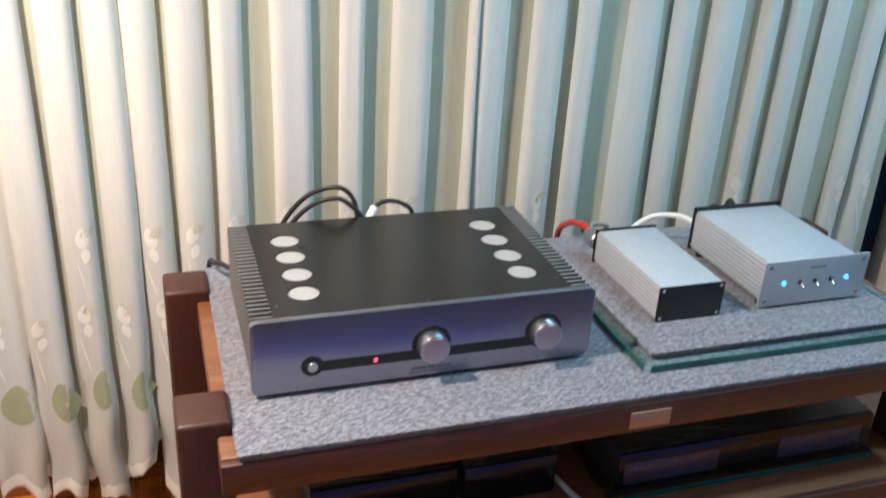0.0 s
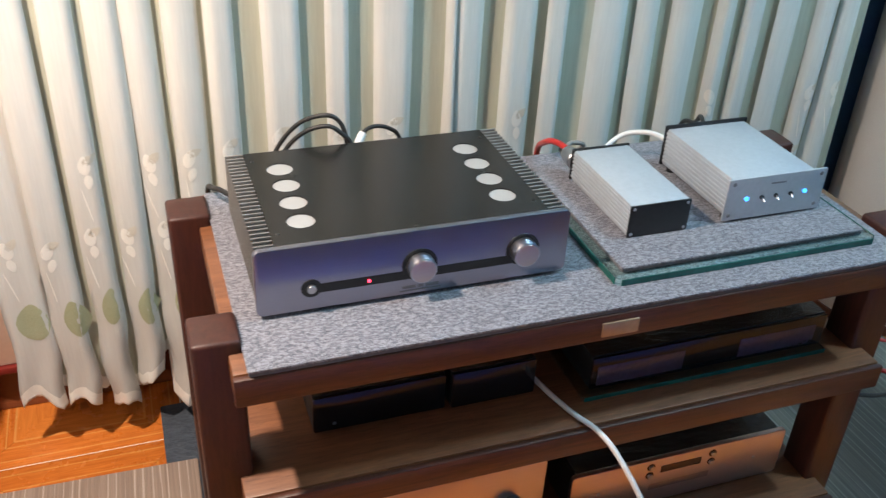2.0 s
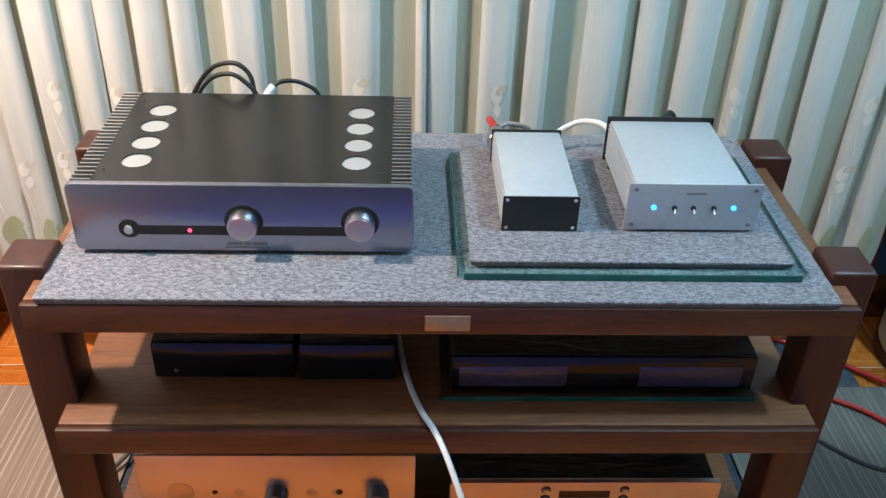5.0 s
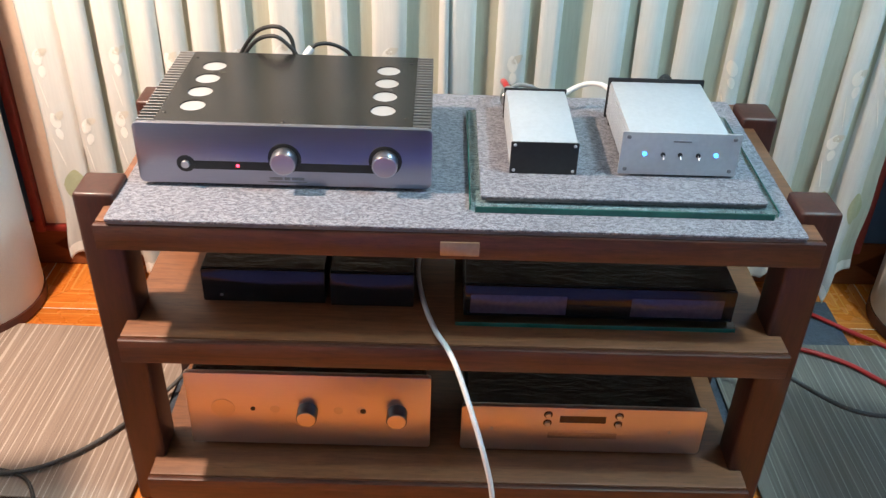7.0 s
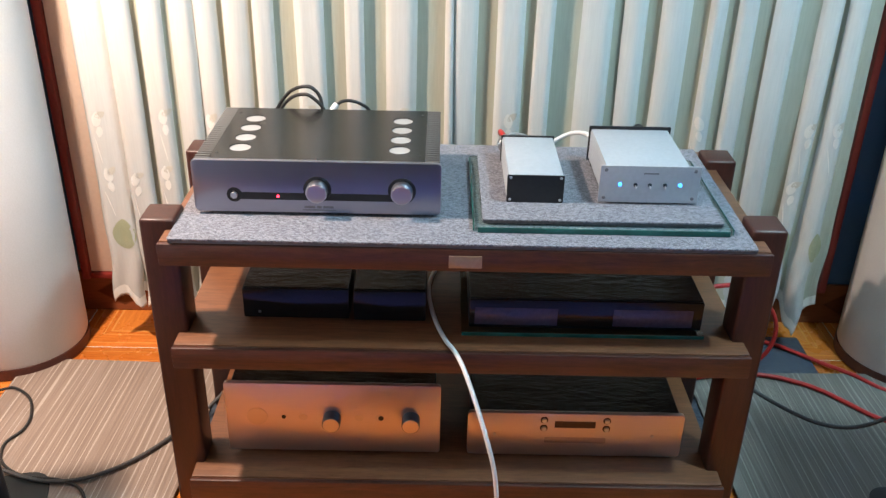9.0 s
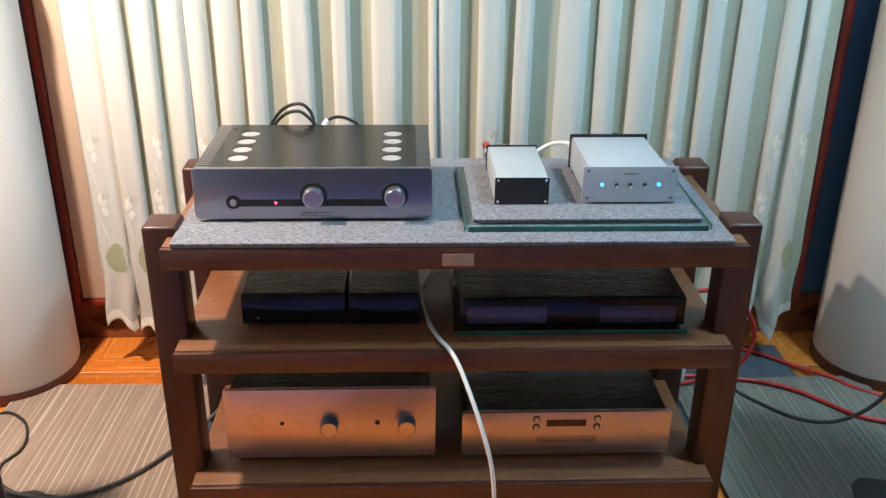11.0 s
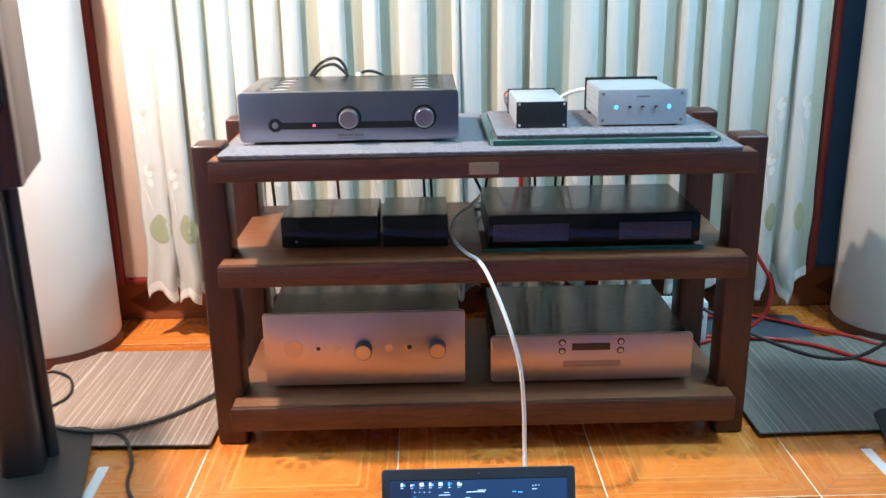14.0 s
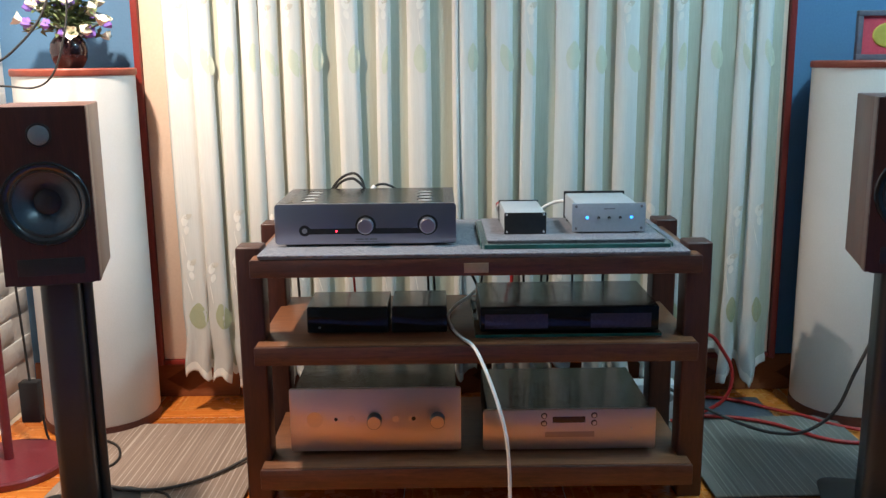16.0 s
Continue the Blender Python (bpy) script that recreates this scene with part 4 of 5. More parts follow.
part("top_cover", box(0.036, 0.442, 0.092, 0.398, 0.2166, 0.2185, 0.0006, 1), M_FILM, cdp, "glossy black lid under creased film")
cf = part("front_panel", plate(0.024, 0.452, 0.1180, 0.2220, 0.080, 0.010, 0.008, 0.0014), M_PRE_FRONT, cdp, "brushed silver front panel")
part("display", plate(0.196, 0.277, 0.1875, 0.2035, 0.0795, 0.001, 0.001, 0.0003), M_BROWN_TINT, cf, "dark display tinted brown with the floor's reflection")
part("disc_tray", plate(0.178, 0.300, 0.1500, 0.1640, 0.0796, 0.001, 0.001, 0.0003), M_TRAY, cf, "closed disc tray")
for x in (0.1750, 0.2990):
    for z in (0.1865, 0.2060):
        bt = part("button", knob_shape(x, z, 0.0796, 0.0040, 0.0050, 20), M_KNOB, cdp)
        part("button_ring", disc_front(x, z, 0.0800, 0.0078, 0.0010, 24), M_BROWN_TINT, bt, "dark ring round the button")
for x in (0.078, 0.392):
    part("stud", knob_shape(x, 0.1700, 0.0800, 0.002, 0.0032, 16), M_KNOB, cdp)
for x in (0.07, 0.41):
    for y in (0.12, 0.37):
        part("foot", lathe([(0, 0.1103), (0.018, 0.1103), (0.018, 0.1214), (0, 0.1214)], 20, Matrix.Translation((x, y, 0))), M_BLACK, cdp)

# ---- speakers on stands (built round their own origin, front to -y) ----
def make_speaker():
    s = thing("loudspeaker", (0, 0, 0), "dark rosewood bookshelf loudspeaker on a black stand", "speaker", "pair of loudspeakers")
    W, D, H = 0.094, 0.245, 0.372
    wz, tz = 0.172, 0.314
    part("cabinet", box(-W, W, 0.046, D, 0.0, H, 0.003, 2), M_SPEAKER_SIDE, s, "brown veneered cabinet")
    part("cabinet_front", holed_block(W, 0.0, H, 0.0062, 0.0458, wz, 0.073), M_SPEAKER_SIDE, s)
    part("baffle", holed_block(W - 0.001, 0.001, H - 0.001, 0.0, 0.0060, wz, 0.073), M_SPEAKER, s, "dark polished front baffle")
    f = lambda x, z, y=0.0: Matrix.Translation((x, y, z)) @ UPRIGHT
    part("woofer_frame", lathe([(0.071, -0.010), (0.071, 0.001), (0.0745, 0.0042), (0.080, 0.0062), (0.0865, 0.0058), (0.0885, 0.003), (0.0885, 0.0002), (0.0735, 0.0002), (0.0725, -0.010)], 64, f(0, wz)), M_RING, s, "dark chrome woofer ring")
    part("surround", lathe([(0.0712, -0.004), (0.0705, 0.0008), (0.0685, 0.0018), (0.0662, 0.0006), (0.0648, -0.003), (0.0645, -0.005)], 64, f(0, wz)), M_RUBBER, s)
    part("cone", lathe([(0.0650, -0.0030), (0.056, -0.007), (0.044, -0.015), (0.032, -0.025), (0.0265, -0.0310)], 64, f(0, wz)), M_CONE, s, "dark blue-grey cone")
    part("dust_cap", lathe([(0.0275, -0.0300), (0.026, -0.0290), (0.016, -0.0260), (0, -0.0250)], 48, f(0, wz)), M_RUBBER, s, "dark dust cap")
    part("tweeter_plate", lathe([(0, 0.0003), (0.0245, 0.0003), (0.0250, 0.0016), (0.0242, 0.0026), (0.020, 0.0025), (0, 0.0025)], 48, f(0, tz)), M_BLACK, s)
    part("tweeter_dome", lathe([(0.0205, 0.0028), (0.0195, 0.0055), (0.013, 0.0085), (0, 0.0100)], 32, f(0, tz)), M_DOME, s, "domed tweeter behind mesh")
    part("port_slot", plate(-0.066, 0.066, 0.020, 0.056, -0.0012, 0.002, 0.003, 0.0004), M_BLACK, s, "black slot port")
    return s


def make_stand():
    s = thing("speaker_stand", (0, 0, 0), "black steel loudspeaker stand with a broad grey base plate", "speaker stand", "pair of speaker stands")
    part("top_plate", slab(rounded(-0.080, 0.080, 0.020, 0.225, 0.012), 0.605, 0.611, 0.001), M_STAND, s)
    part("column", slab(rounded(-0.042, 0.038, 0.070, 0.175, 0.020), 0.016, 0.605, 0), M_STAND, s)
    part("rear_tube", lathe([(0, 0.016), (0.014, 0.016), (0.014, 0.605), (0, 0.605)], 28, Matrix.Translation((0.046, 0.150, 0))), M_STAND, s)
    part("base_plate", slab(rounded(-0.120, 0.120, -0.075, 0.262, 0.045, 7), 0.008, 0.0158, 0.002), M_PLATE, s, "dark grey base plate")
    for x in (-0.09, 0.09):
        for y in (-0.03, 0.215):
            part("spike", lathe([(0, 0.0002), (0.004, 0.001), (0.008, 0.008), (0, 0.008)], 14, Matrix.Translation((x, y, 0))), M_KNOB, s)
    return s


SPK_L, SPK_R = pose(-0.896, -0.155, 0, 0, 0, 14.5), pose(0.925, -0.155, 0, 0, 0, -15)
stand = make_stand()
stand.matrix_basis = SPK_L
copy_thing(stand, SPK_R)
speaker = make_speaker()
speaker.matrix_basis = SPK_L @ pose(0, 0, 0.6112)
copy_thing(speaker, SPK_R @ pose(0, 0, 0.6112))

# ---- floor lamp ----
lamp = thing("floor_lamp", (-1.243, 0.262, 0), "wine-red floor lamp with a round base, switched on", "lamp")
lm = Matrix.Translation((-1.243, 0.262, 0))
part("base", lathe([(0, 0.0), (0.148, 0.0), (0.150, 0.004), (0.150, 0.018), (0.145, 0.024), (0.03, 0.030), (0, 0.030)], 64, lm), M_LAMP_RED, lamp)
part("pole", lathe([(0, 0.030), (0.0125, 0.030), (0.0125, 1.82), (0, 1.82)], 24, lm), M_LAMP_RED, lamp)
# Arm, socket and shade are unseen, added to hold the bulb off the pole
part("arm", tube([(-1.243, 0.262, 1.81), (-1.19, 0.25, 1.90), (-1.07, 0.13, 1.95), (-1.00, 0.07, 1.92)], 0.008, 6, 10), M_LAMP_RED, lamp)
part("socket", lathe([(0, 1.885), (0.020, 1.887), (0.020, 1.925), (0, 1.926)], 24, Matrix.Translation((-1.00, 0.07, 0))), M_LAMP_RED, lamp)
part("shade", lathe([(0.021, 1.900), (0.045, 1.880), (0.088, 1.800), (0.090, 1.800), (0.047, 1.883), (0.021, 1.904)], 48, Matrix.Translation((-1.00, 0.07, 0))), M_SHADE, lamp, "added cream cone shade, out of view")

# ---- laptop ----
laptop = thing("laptop", (-0.03, -0.5, 0), "open black laptop on the floor with a blue screen", "laptop")
tilt = Matrix.Translation((-0.029, -0.452, 0.018)) @ Matrix.Rotation(radians(-19), 4, "X")
lidbm = slab(rounded(-0.156, 0.156, 0.0, 0.186, 0.006), -0.006, 0.0, 0.0012, tilt @ UPRIGHT @ Matrix.Translation((0, 0, 0)))
lap_lid = part("screen_lid", lidbm, M_BEZEL_BLUE_LIT, laptop, "dark screen frame with bluish reflected light in its colour")


def on_screen(name, x0, x1, z0, z1, material, lift, label=""):
    return part(name, slab([(x0, z0), (x1, z0), (x1, z1), (x0, z1)], 0.0, lift, 0, tilt @ UPRIGHT), material, lap_lid, label)


on_screen("screen", -0.142, 0.142, 0.016, 0.168, M_SCREEN, 0.0006, "lit blue desktop")
on_screen("side_list", -0.141, -0.108, 0.017, 0.166, M_SCREEN_DARK, 0.0009)
on_screen("screen_edge", -0.1435, 0.1435, 0.1682, 0.1692, M_GLOSS_BLACK, 0.0008, "black inner edge")
part("webcam", slab(rounded(-0.0022, 0.0022, 0.1770, 0.1790, 0.0008, 2), 0.0, 0.0006, 0, tilt @ UPRIGHT), M_INK, lap_lid, "tiny grey webcam")
# desktop icons: a patch and a smaller tinted patch each, with a caption bar below
for k in range(7):
    a = -0.1255 + 0.0152 * k
    on_screen("icon", a, a + (0.0066 if k in (2, 4) else 0.0038), 0.1592, 0.1648 if k != 1 else 0.1628, M_ICON if k != 5 else M_ICON_BLUE, 0.0010)
    on_screen("icon", a + 0.0044, a + 0.0072, 0.1592 + 0.0012 * (k % 3), 0.1630, M_ICON_BLUE if k != 6 else M_ICON, 0.0011)
    on_screen("text_bar", a - 0.0002, a + 0.0050, 0.1563, 0.1570, M_ICON, 0.0010)
for a, b, z in ((-0.020, 0.010, 0.1480), (-0.002, 0.012, 0.1505), (-0.022, -0.014, 0.1390), (-0.064, -0.046, 0.1440), (-0.056, -0.048, 0.1478), (0.086, 0.088, 0.1560), (0.091, 0.093, 0.1565), (0.096, 0.098, 0.1565), (0.086, 0.094, 0.1505)):
    on_screen("text_bar", a, b, z, z + 0.0012, M_ICON, 0.0010)
for a, b, z in ((0.054, 0.060, 0.1465), (0.063, 0.070, 0.1455)):
    on_screen("text_bar", a, b, z, z + 0.0022, M_ICON_BLUE, 0.0010)
for k in range(4):
    on_screen("media_button", -0.104 + 0.008 * k, -0.1025 + 0.008 * k, 0.1490, 0.1508, M_ICON, 0.0010)
for k, w in enumerate((0.004, 0.010, 0.014, 0.007, 0.006, 0.006, 0.010, 0.008)):
    on_screen("text_bar", -0.1055, -0.1055 + w, 0.1420 - 0.0060 * k, 0.1430 - 0.0060 * k, M_ICON_BLUE, 0.0010)
part("keyboard_base", slab(rounded(-0.185, 0.127, -0.672, -0.458, 0.008), 0.002, 0.018, 0.002), M_BLACK, laptop)
kb_keys = bmesh.new()
for r in range(5):
    for c in range(13):
        x, y = -0.165 + c * 0.0212, -0.480 - r * 0.0195
        add_box(kb_keys, x, x + 0.018, y - 0.016, y, 0.0181, 0.0195)
part("keys", kb_keys, M_RUBBER, laptop)

# ---- vase of flowers on the lit cylinder ----
TRAP_TOP = 1.0562
vx, vy = -1.115, 0.60
vase = thing("vase", (vx, vy, TRAP_TOP), "dark brown glazed round vase with artificial flowers", "vase")
part("bowl", lathe([(0, 0), (0.032, 0), (0.036, 0.004), (0.047, 0.025), (0.052, 0.048), (0.048, 0.070), (0.036, 0.086), (0.030, 0.092), (0.033, 0.098), (0.029, 0.098), (0.026, 0.090), (0.0, 0.085)], 40, Matrix.Translation((vx, vy, TRAP_TOP))), M_VASE, vase)
bouquet = thing("bouquet", (vx, vy, TRAP_TOP + 0.09), "bunch of cream and purple artificial flowers with leaves", "flowers")
rnd = random.Random(11)
stems, leaves = bmesh.new(), bmesh.new()


def petal_cup(c, r, count):
    bm = bmesh.new()
    tip_over = Matrix.Rotation(rnd.uniform(0, 6.28), 3, "Z") @ Matrix.Rotation(rnd.uniform(0.3, 1.5), 3, "X")
    for k in range(count):
        a = 2 * math.pi * k / count + rnd.uniform(-0.2, 0.2)
        ring = []
        for j in range(9):
            u = 2 * math.pi * j / 9
            px, pz = r * 0.55 * math.cos(u), r * 0.7 * math.sin(u)
            v = Vector((px, -0.25 * r + 1.6 * px * px / r, pz + 0.55 * r))
            ring.append(bm.verts.new(Vector(c) + tip_over @ Matrix.Rotation(a, 3, "Z") @ (Matrix.Rotation(radians(38), 3, "X") @ v)))
        mid = bm.verts.new(Vector(c) + tip_over @ Matrix.Rotation(a, 3, "Z") @ (Matrix.Rotation(radians(38), 3, "X") @ Vector((0, -0.30 * r, 0.55 * r))))
        for j in range(9):
            bm.faces.new((ring[j], ring[(j + 1) % 9], mid))
    return bm


for k in range(96):
    a, e = rnd.uniform(0, 2 * math.pi), rnd.uniform(-0.35, 1.45)
    rad = rnd.uniform(0.085, 0.125)
    tip = Vector((vx + rad * math.cos(e) * math.cos(a), vy + 0.75 * rad * math.cos(e) * math.sin(a), TRAP_TOP + 0.115 + rad * 0.95 * math.sin(e)))
    tube([(vx, vy, TRAP_TOP + 0.085), ((vx + tip.x) / 2, (vy + tip.y) / 2, (TRAP_TOP + 0.125 + tip.z) / 2), tip], 0.0013, 4, 5, stems)
    if k % 5 in (0, 1, 2):
        part("blossom", petal_cup(tip, rnd.uniform(0.016, 0.024), 5), M_PETAL_P if k % 5 == 1 else M_PETAL_W, bouquet, "purple blossom" if k % 5 == 1 else "cream blossom")
    for j in range(4):
        b = tip.lerp(Vector((vx, vy, TRAP_TOP + 0.10)), rnd.uniform(0.0, 0.6))
        d = Matrix.Rotation(rnd.uniform(0, 6.28), 3, "Z") @ Vector((1, 0, rnd.uniform(-0.5, 0.7)))
        w = d.cross(Vector((0, 0, 1))).normalized() * 0.007
        L = rnd.uniform(0.02, 0.038)
        up = Vector((0, 0, 0.005))
        q = [leaves.verts.new(p) for p in (b, b + d * L * 0.5 + w + up, b + d * L, b + d * L * 0.5 - w + up)]
        m_ = leaves.verts.new(b + d * L * 0.5 - up * 0.2)
        for i in range(4):
            leaves.faces.new((q[i], q[(i + 1) % 4], m_))
part("stems", stems, M_LEAF, bouquet)
part("foliage", leaves, M_LEAF, bouquet, "narrow green leaves")

# ---- picture on the other cylinder ----
pic = thing("picture_frame", (1.215, 0.68, TRAP_TOP), "grey framed picture with gold oval on a red ground", "picture")
PX, PW, PH, PY = 1.137, 0.19, 0.140, 0.655
for a, b, c, d in ((0, PW, 0, 0.016), (0, PW, PH - 0.016, PH), (0, 0.016, 0.016, PH - 0.016), (PW - 0.016, PW, 0.016, PH - 0.016)):
    part("frame_bar", box(PX + a, PX + b, PY, PY + 0.018, TRAP_TOP + c, TRAP_TOP + d, 0.002), M_FRAME, pic)
part("ground", box(PX + 0.016, PX + PW - 0.016, PY + 0.008, PY + 0.014, TRAP_TOP + 0.016, TRAP_TOP + PH - 0.016), M_MAT_RED, pic, "red ground")
part("medallion", lathe([(0, 0.004), (0.034, 0.003), (0.036, 0), (0, 0)], 40, Matrix.Translation((PX + PW / 2, PY + 0.008, TRAP_TOP + PH / 2)) @ Matrix.Diagonal((1.35, 1, 1, 1)) @ UPRIGHT), M_GOLD, pic, "embossed gold oval")

# ---- ceiling lamp fitting ----
ceiling_lamp = thing("ceiling_lamp", (COOL_AT[0], COOL_AT[1], TOP), "white ceiling lamp holder with a bare cool bulb, switched on", "lamp")
part("rose", lathe([(0, TOP), (0.055, TOP), (0.052, TOP - 0.018), (0.030, TOP - 0.026), (0, TOP - 0.026)], 40, Matrix.Translation((COOL_AT[0], COOL_AT[1], 0))), M_CEIL, ceiling_lamp)
part("holder", lathe([(0, TOP - 0.026), (0.024, TOP - 0.027), (0.027, TOP - 0.085), (0.018, TOP - 0.092), (0, TOP - 0.092)], 32, Matrix.Translation((COOL_AT[0], COOL_AT[1], 0))), M_CEIL, ceiling_lamp)


# ---- cables ----
def cable(label, points, r, material, n=10, twist=0.0, name="cable"):
    return solo(name, tube(points, r, n, 10, None, twist), material, label, "cable", sharp=60)


cable("white cable from the rack to the laptop", [(0.03, 0.44, 0.444), (0.004, 0.395, 0.432), (-0.03, 0.335, 0.4265), (-0.053, 0.262, 0.4225), (-0.058, 0.208, 0.4215), (-0.052, 0.143, 0.4215), (-0.04, 0.082, 0.4215), (-0.024, 0.03, 0.4215), (-0.008, -0.004, 0.4205), (0.008, -0.035, 0.405), (0.03, -0.075, 0.36), (0.05, -0.105, 0.305), (0.066, -0.12, 0.24), (0.073, -0.125, 0.16), (0.074, -0.135, 0.08), (0.072, -0.175, 0.025), (0.064, -0.26, 0.008), (0.06, -0.36, 0.006), (0.06, -0.455, 0.01)], 0.0042, M_CABLE_WHITE)
cable("black cable arching from the amplifier's back", [(-0.395, 0.43, 0.67), (-0.377, 0.436, 0.713), (-0.345, 0.42, 0.756), (-0.307, 0.401, 0.773), (-0.285, 0.399, 0.757), (-0.278, 0.392, 0.728), (-0.277, 0.378, 0.69)], 0.0036, M_CABLE_BLACK)
cable("black cable arching from the amplifier's back", [(-0.385, 0.42, 0.67), (-0.37, 0.42, 0.712), (-0.342, 0.402, 0.748), (-0.31, 0.388, 0.761), (-0.288, 0.386, 0.748), (-0.272, 0.384, 0.726), (-0.27, 0.378, 0.69)], 0.0036, M_CABLE_BLACK)
cable("black cable behind the amplifier with white plug", [(-0.252, 0.402, 0.735), (-0.24, 0.408, 0.741), (-0.222, 0.413, 0.741), (-0.202, 0.419, 0.732), (-0.186, 0.423, 0.716), (-0.172, 0.43, 0.67)], 0.0034, M_CABLE_BLACK)
plug = thing("white_plug", (-0.222, 0.40, 0.70), "white plastic plug behind the amplifier", "plug")
part("shell", tube([(-0.266, 0.378, 0.700), (-0.261, 0.392, 0.722), (-0.250, 0.402, 0.737)], 0.0065, 4, 12), M_CABLE_WHITE, plug)
cable("black mains cable hanging behind the rack", [(-0.462, 0.385, 0.665), (-0.480, 0.43, 0.655), (-0.488, 0.485, 0.610), (-0.480, 0.50, 0.40), (-0.47, 0.50, 0.10)], 0.004, M_CABLE_BLACK)
cable("red cable bending behind the small box", [(0.088, 0.352, 0.690), (0.083, 0.385, 0.690), (0.084, 0.430, 0.672), (0.105, 0.505, 0.615), (0.13, 0.54, 0.5), (0.13, 0.54, 0.3)], 0.0055, M_CABLE_RED)
conn = thing("cable_connector", (0.085, 0.345, 0.68), "grey metal round connector behind the small box", "connector")
part("shell", lathe([(0, 0), (0.011, 0), (0.0125, 0.002), (0.0125, 0.014), (0.010, 0.018), (0.010, 0.026), (0, 0.028)], 24, Matrix.Translation((0.088, 0.3262, 0.684)) @ Matrix.Scale(1.25, 4) @ Matrix.Rotation(radians(-90), 4, "X")), M_KNOB, conn)
part("collar", lathe([(0, 0.028), (0.0075, 0.028), (0.0065, 0.040), (0, 0.040)], 20, Matrix.Translation((0.088, 0.3262, 0.684)) @ Matrix.Scale(1.25, 4) @ Matrix.Rotation(radians(-90), 4, "X")), M_BLACK, conn)
cable("grey cable from the small box's connector", [(0.090, 0.370, 0.684), (0.108, 0.388, 0.686), (0.135, 0.395, 0.678), (0.15, 0.43, 0.65), (0.15, 0.5, 0.58), (0.15, 0.51, 0.3)], 0.004, M_CABLE_GREY)
cable("white cable joining the two silver boxes", [(0.158, 0.329, 0.662), (0.165, 0.375, 0.655), (0.19, 0.405, 0.664), (0.22, 0.405, 0.682), (0.242, 0.385, 0.693), (0.254, 0.360, 0.698), (0.26, 0.332, 0.698)], 0.0045, M_CABLE_WHITE)
cable("black cable behind the converter", [(0.33, 0.332, 0.706), (0.343, 0.360, 0.715), (0.362, 0.395, 0.706), (0.383, 0.435, 0.675), (0.39, 0.492, 0.63), (0.39, 0.505, 0.4)], 0.004, M_CABLE_BLACK)
for x, c, s in ((-0.335, M_CABLE_RED, 0.012), (-0.120, M_CABLE_BLACK, 0.008), (-0.105, M_CABLE_BLACK, 0.010), (0.075, M_CABLE_BLACK, -0.03), (0.150, M_CABLE_BLACK, 0.010), (0.225, M_CABLE_BLACK, -0.012), (0.245, M_CABLE_BLACK, -0.014), (0.300, M_CABLE_BLACK, 0.0)):
    cable("cable hanging behind the rack's middle shelf", [(x - s, 0.482, 0.605), (x, 0.490, 0.55), (x + s, 0.488, 0.48), (x + 1.6 * s, 0.49, 0.30)], 0.0034, c)
cable("black cable dropping at the middle of the rack", [(-0.035, 0.47, 0.59), (-0.018, 0.455, 0.548), (0.005, 0.446, 0.495), (0.028, 0.441, 0.447)], 0.0036, M_CABLE_BLACK)
cable("red speaker cable curving over the floor beside the rack", [(0.5, 0.53, 0.014), (0.62, 0.53, 0.02), (0.772, 0.509, 0.02), (0.838, 0.487, 0.02), (0.896, 0.452, 0.019), (0.944, 0.4, 0.019), (1.0, 0.342, 0.019), (1.08, 0.315, 0.019), (1.17, 0.335, 0.01), (1.4, 0.36, 0.007)], 0.0055, M_CABLE_RED)
cable("red speaker cable curving over the floor beside the rack", [(0.56, 0.66, 0.02), (0.76, 0.69, 0.014), (0.841, 0.663, 0.013), (0.886, 0.63, 0.013), (0.943, 0.581, 0.012), (1.006, 0.521, 0.016), (1.1, 0.44, 0.012), (1.4, 0.3, 0.007)], 0.0055, M_CABLE_RED)
cable("red cable looping up beside the rack post", [(0.56, 0.46, 0.292), (0.64, 0.475, 0.295), (0.71, 0.5, 0.275), (0.742, 0.5, 0.235), (0.771, 0.5, 0.185), (0.777, 0.5, 0.132), (0.757, 0.5, 0.08), (0.705, 0.5, 0.045), (0.6, 0.495, 0.016)], 0.0055, M_CABLE_RED)
cable("thick black braided cable rising to a loudspeaker", [(0.54, 0.44, 0.16), (0.64, 0.36, 0.12), (0.72, 0.29, 0.098), (0.8, 0.235, 0.088), (0.88, 0.215, 0.098), (0.95, 0.2, 0.16), (0.992, 0.2, 0.262), (1.028, 0.195, 0.355), (1.045, 0.17, 0.43), (1.02, 0.1, 0.57), (0.97, 0.055, 0.7)], 0.0046, M_CABLE_BRAID, 14, 0.12)
cable("thick black braided cable crossing the striped carpet", [(-0.5, 0.42, 0.06), (-0.57, 0.31, 0.028), (-0.628, 0.227, 0.0195), (-0.663, 0.178, 0.0195), (-0.708, 0.132, 0.0195), (-0.762, 0.098, 0.0195), (-0.82, 0.086, 0.0195), (-0.88, 0.092, 0.0215), (-0.96, 0.12, 0.024)], 0.0044, M_CABLE_BRAID, 14, 0.12)
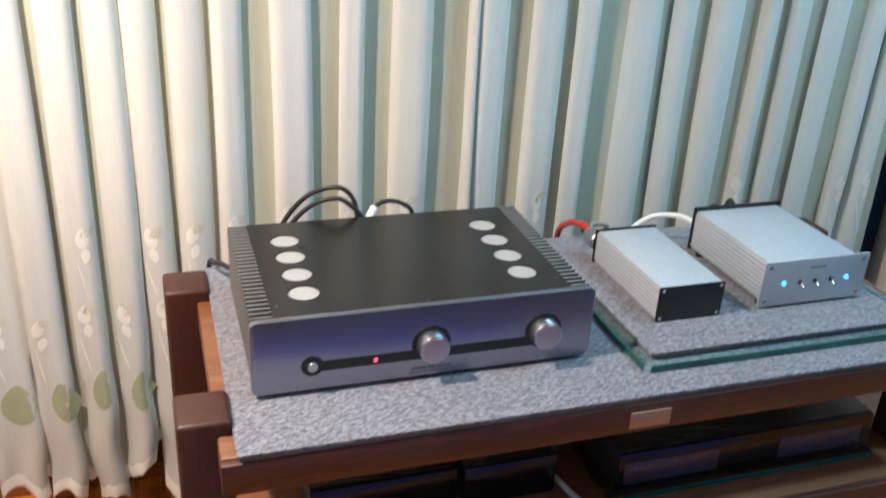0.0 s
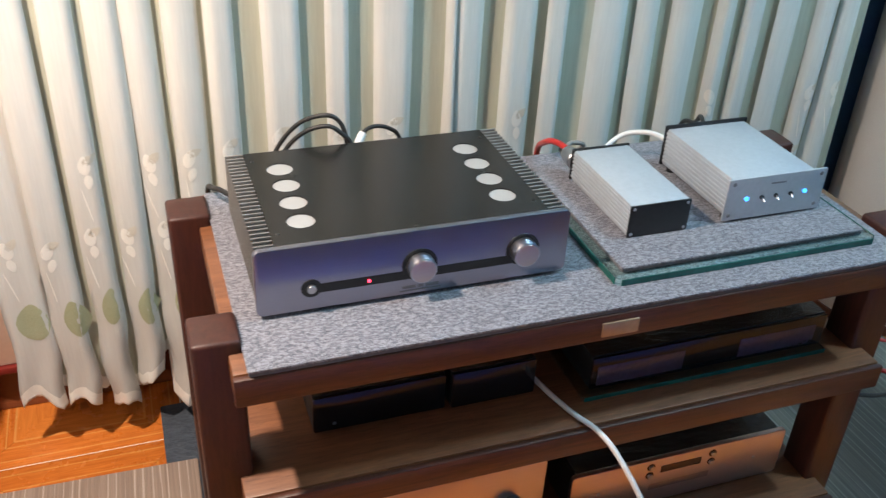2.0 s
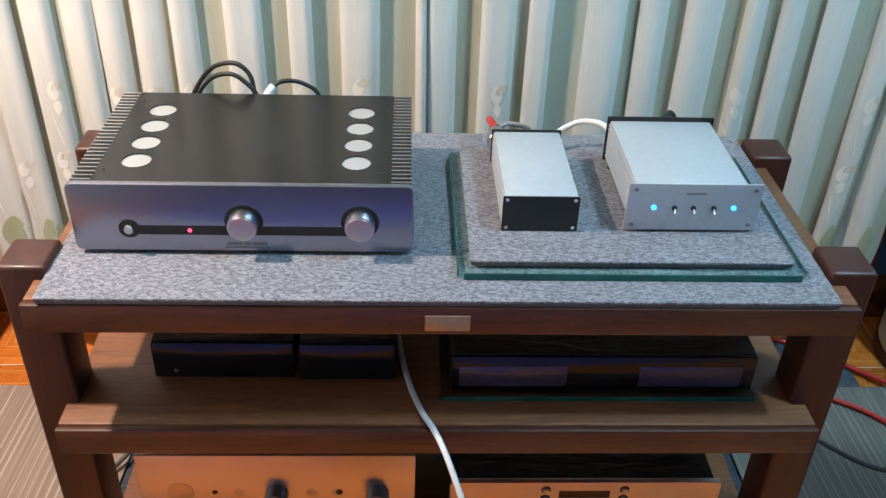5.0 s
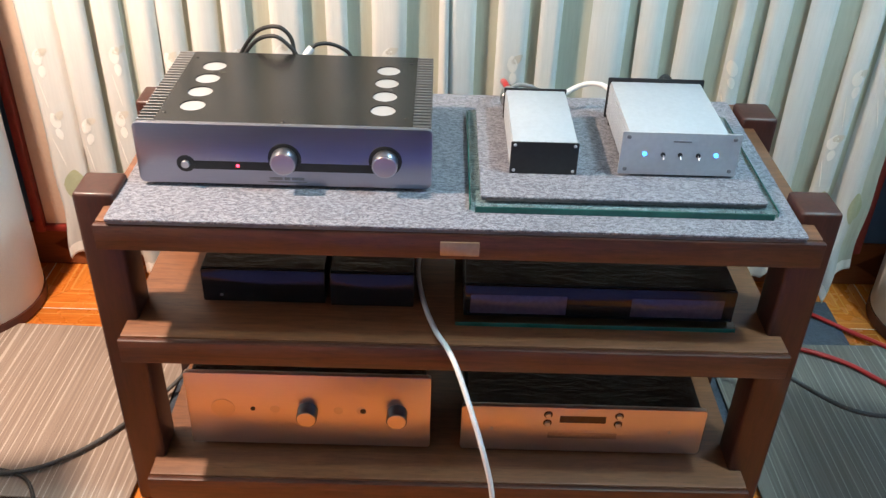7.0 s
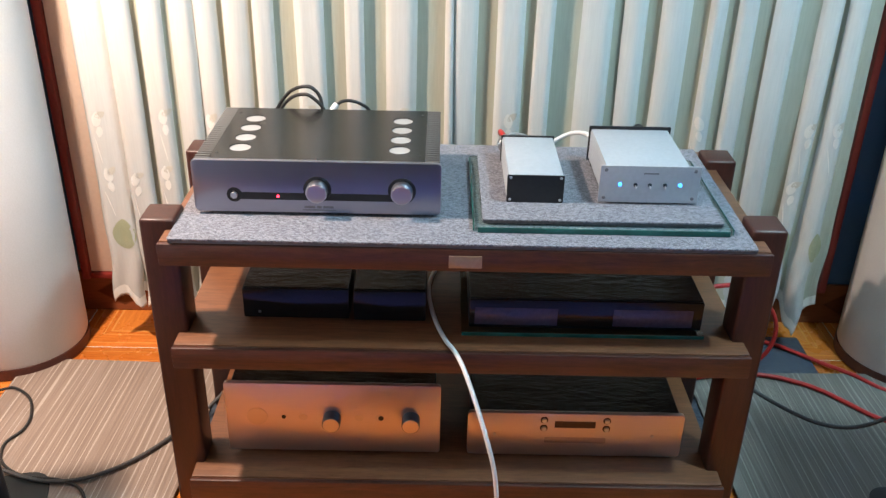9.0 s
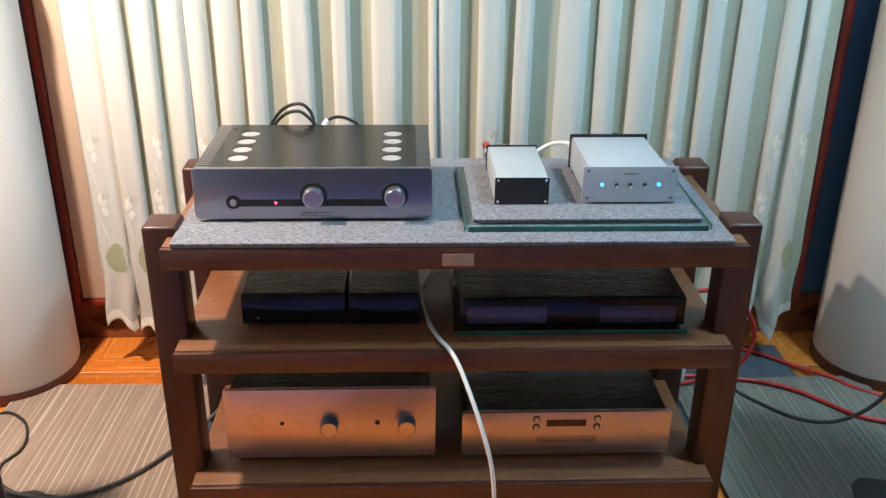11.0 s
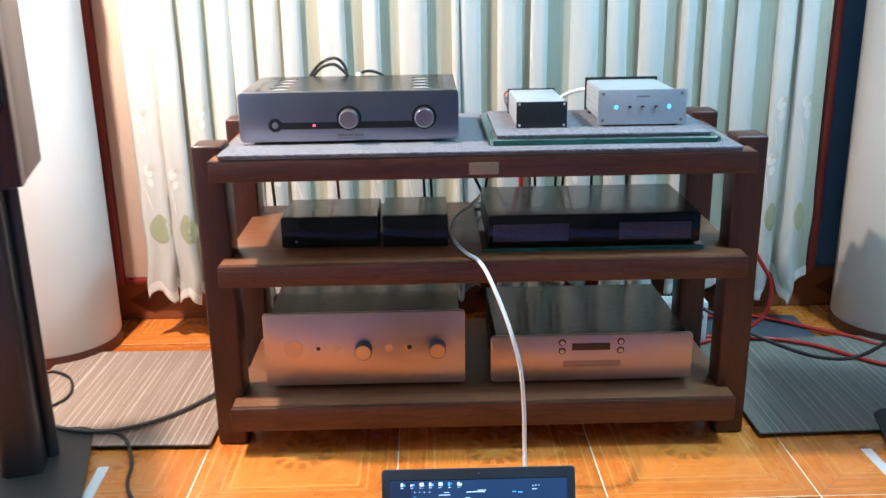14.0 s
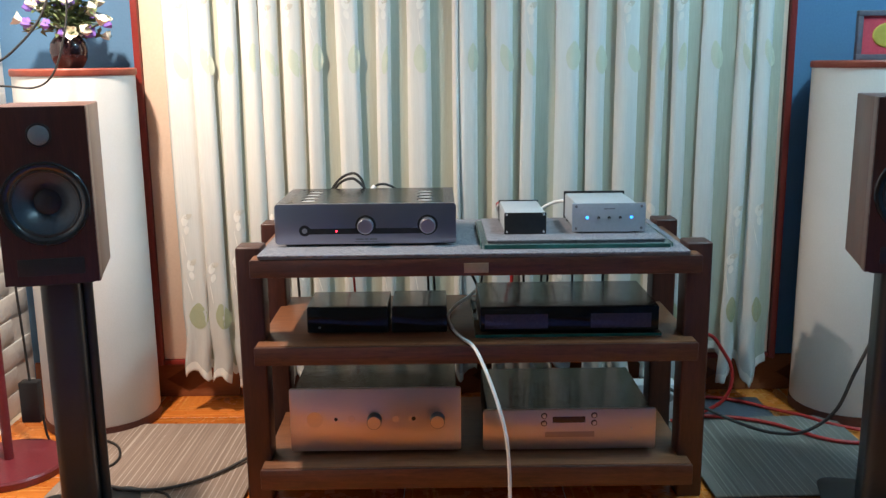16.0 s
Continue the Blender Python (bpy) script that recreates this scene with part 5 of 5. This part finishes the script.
cable("thin black cord winding over tiles and carpet", [(-1.205, 0.4, 0.1), (-1.19, 0.4, 0.018), (-1.13, 0.395, 0.005), (-1.077, 0.401, 0.012), (-1.04, 0.405, 0.0165), (-0.989, 0.366, 0.0165), (-0.96, 0.302, 0.0165), (-0.958, 0.252, 0.0165), (-0.978, 0.204, 0.0165), (-0.958, 0.145, 0.0165), (-0.9, 0.105, 0.0165), (-0.84, 0.098, 0.0165), (-0.79, 0.085, 0.0165), (-0.755, 0.055, 0.016), (-0.721, -0.018, 0.005), (-0.706, -0.095, 0.005), (-0.688, -0.14, 0.005), (-0.653, -0.184, 0.005), (-0.57, -0.26, 0.005), (-0.45, -0.42, 0.005)], 0.0034, M_CABLE_BLACK)
adapter = thing("power_adapter", (-1.225, 0.40, 0.08), "black power adapter hanging on its cord", "adapter")
part("brick", box(-1.258, -1.204, 0.383, 0.418, 0.080, 0.200, 0.005), M_BLACK, adapter)
cable("thin black cord hanging down to the adapter", [(-1.231, 0.4, 0.198), (-1.234, 0.4, 0.28), (-1.243, 0.4, 0.5), (-1.255, 0.4, 0.75), (-1.27, 0.4, 1.0), (-1.28, 0.4, 1.3)], 0.0034, M_CABLE_BLACK)
cable("thin black wire hanging in front of the flowers", [(-1.360, 0.3, 1.015), (-1.175, 0.3, 1.015), (-1.095, 0.3, 1.01), (-1.045, 0.3, 1.04), (-1.015, 0.31, 1.12), (-1.000, 0.32, 1.22), (-0.995, 0.33, 1.45)], 0.0026, M_CABLE_BLACK)
cable("thin black wire hanging in front of the flowers", [(-1.380, 0.3, 1.05), (-1.205, 0.3, 1.065), (-1.115, 0.3, 1.12), (-1.055, 0.31, 1.2), (-1.035, 0.32, 1.3), (-1.025, 0.33, 1.5)], 0.0032, M_CABLE_BLACK)

strip_box = thing("power_strip", (0.535, 0.535, 0.006), "white power distribution box on the floor behind the rack", "power strip")
sb = part("body", box(0.450, 0.620, 0.505, 0.565, 0.0065, 0.126, 0.006), M_CABLE_WHITE, strip_box)
for x in (0.475, 0.515, 0.555, 0.595):
    part("socket", disc_front(x, 0.085, 0.505, 0.014, 0.001, 24), M_CABLE_GREY, strip_box, "grey socket")

# ---- pieces of floor and walls ----
TILE = 0.402
tile_bm = slab(rounded(-TILE / 2 + 0.0016, TILE / 2 - 0.0016, -TILE / 2 + 0.0016, TILE / 2 - 0.0016, 0.002, 1), -0.0045, 0.0, 0.0006)
tile_me = smooth(mesh_of("tile", tile_bm, M_TILE))
for i in range(-3, 4):
    for j in range(-13, 3):
        x, y = 0.027 + TILE * i, 0.006 + TILE * j
        if x - TILE / 2 > X1 or y - TILE / 2 > Y1 or y + TILE / 2 < Y0:
            continue
        ob = new("tile", tile_me)
        ob.parent = floor
        ob.location = (x, y, 0)
for i in (4,):
    for j in range(-13, 3):
        ob = new("tile", tile_me)
        ob.parent = floor
        ob.location = (0.027 + TILE * i, 0.006 + TILE * j, 0)

baseboard = thing("baseboard", (0, 0.79, 0), "brown glazed skirting tiles with dark diamonds", "skirting", kind="structure")
sk = smooth(mesh_of("skirting_tile", box(-0.1645, 0.1645, -0.005, 0.005, -0.0595, 0.0595, 0.0015, 1), M_SKIRT))
for k in range(-4, 6):
    ob = new("tile", sk)
    ob.parent = baseboard
    ob.location = (0.095 + 0.331 * k, 0.004, 0.0605)

brick_me = smooth(mesh_of("foam_brick", box(-0.005, 0.004, -0.108, 0.108, -0.034, 0.034, 0.003, 2), M_BRICK))
for r in range(24):
    for c in range(5):
        y = -0.22 + 0.226 * c + (0.113 if r % 2 else 0)
        if y + 0.108 > Y1:
            continue
        ob = new("brick", brick_me)
        ob.parent = wall_west
        ob.location = (X0, y, 0.038 + 0.076 * r)
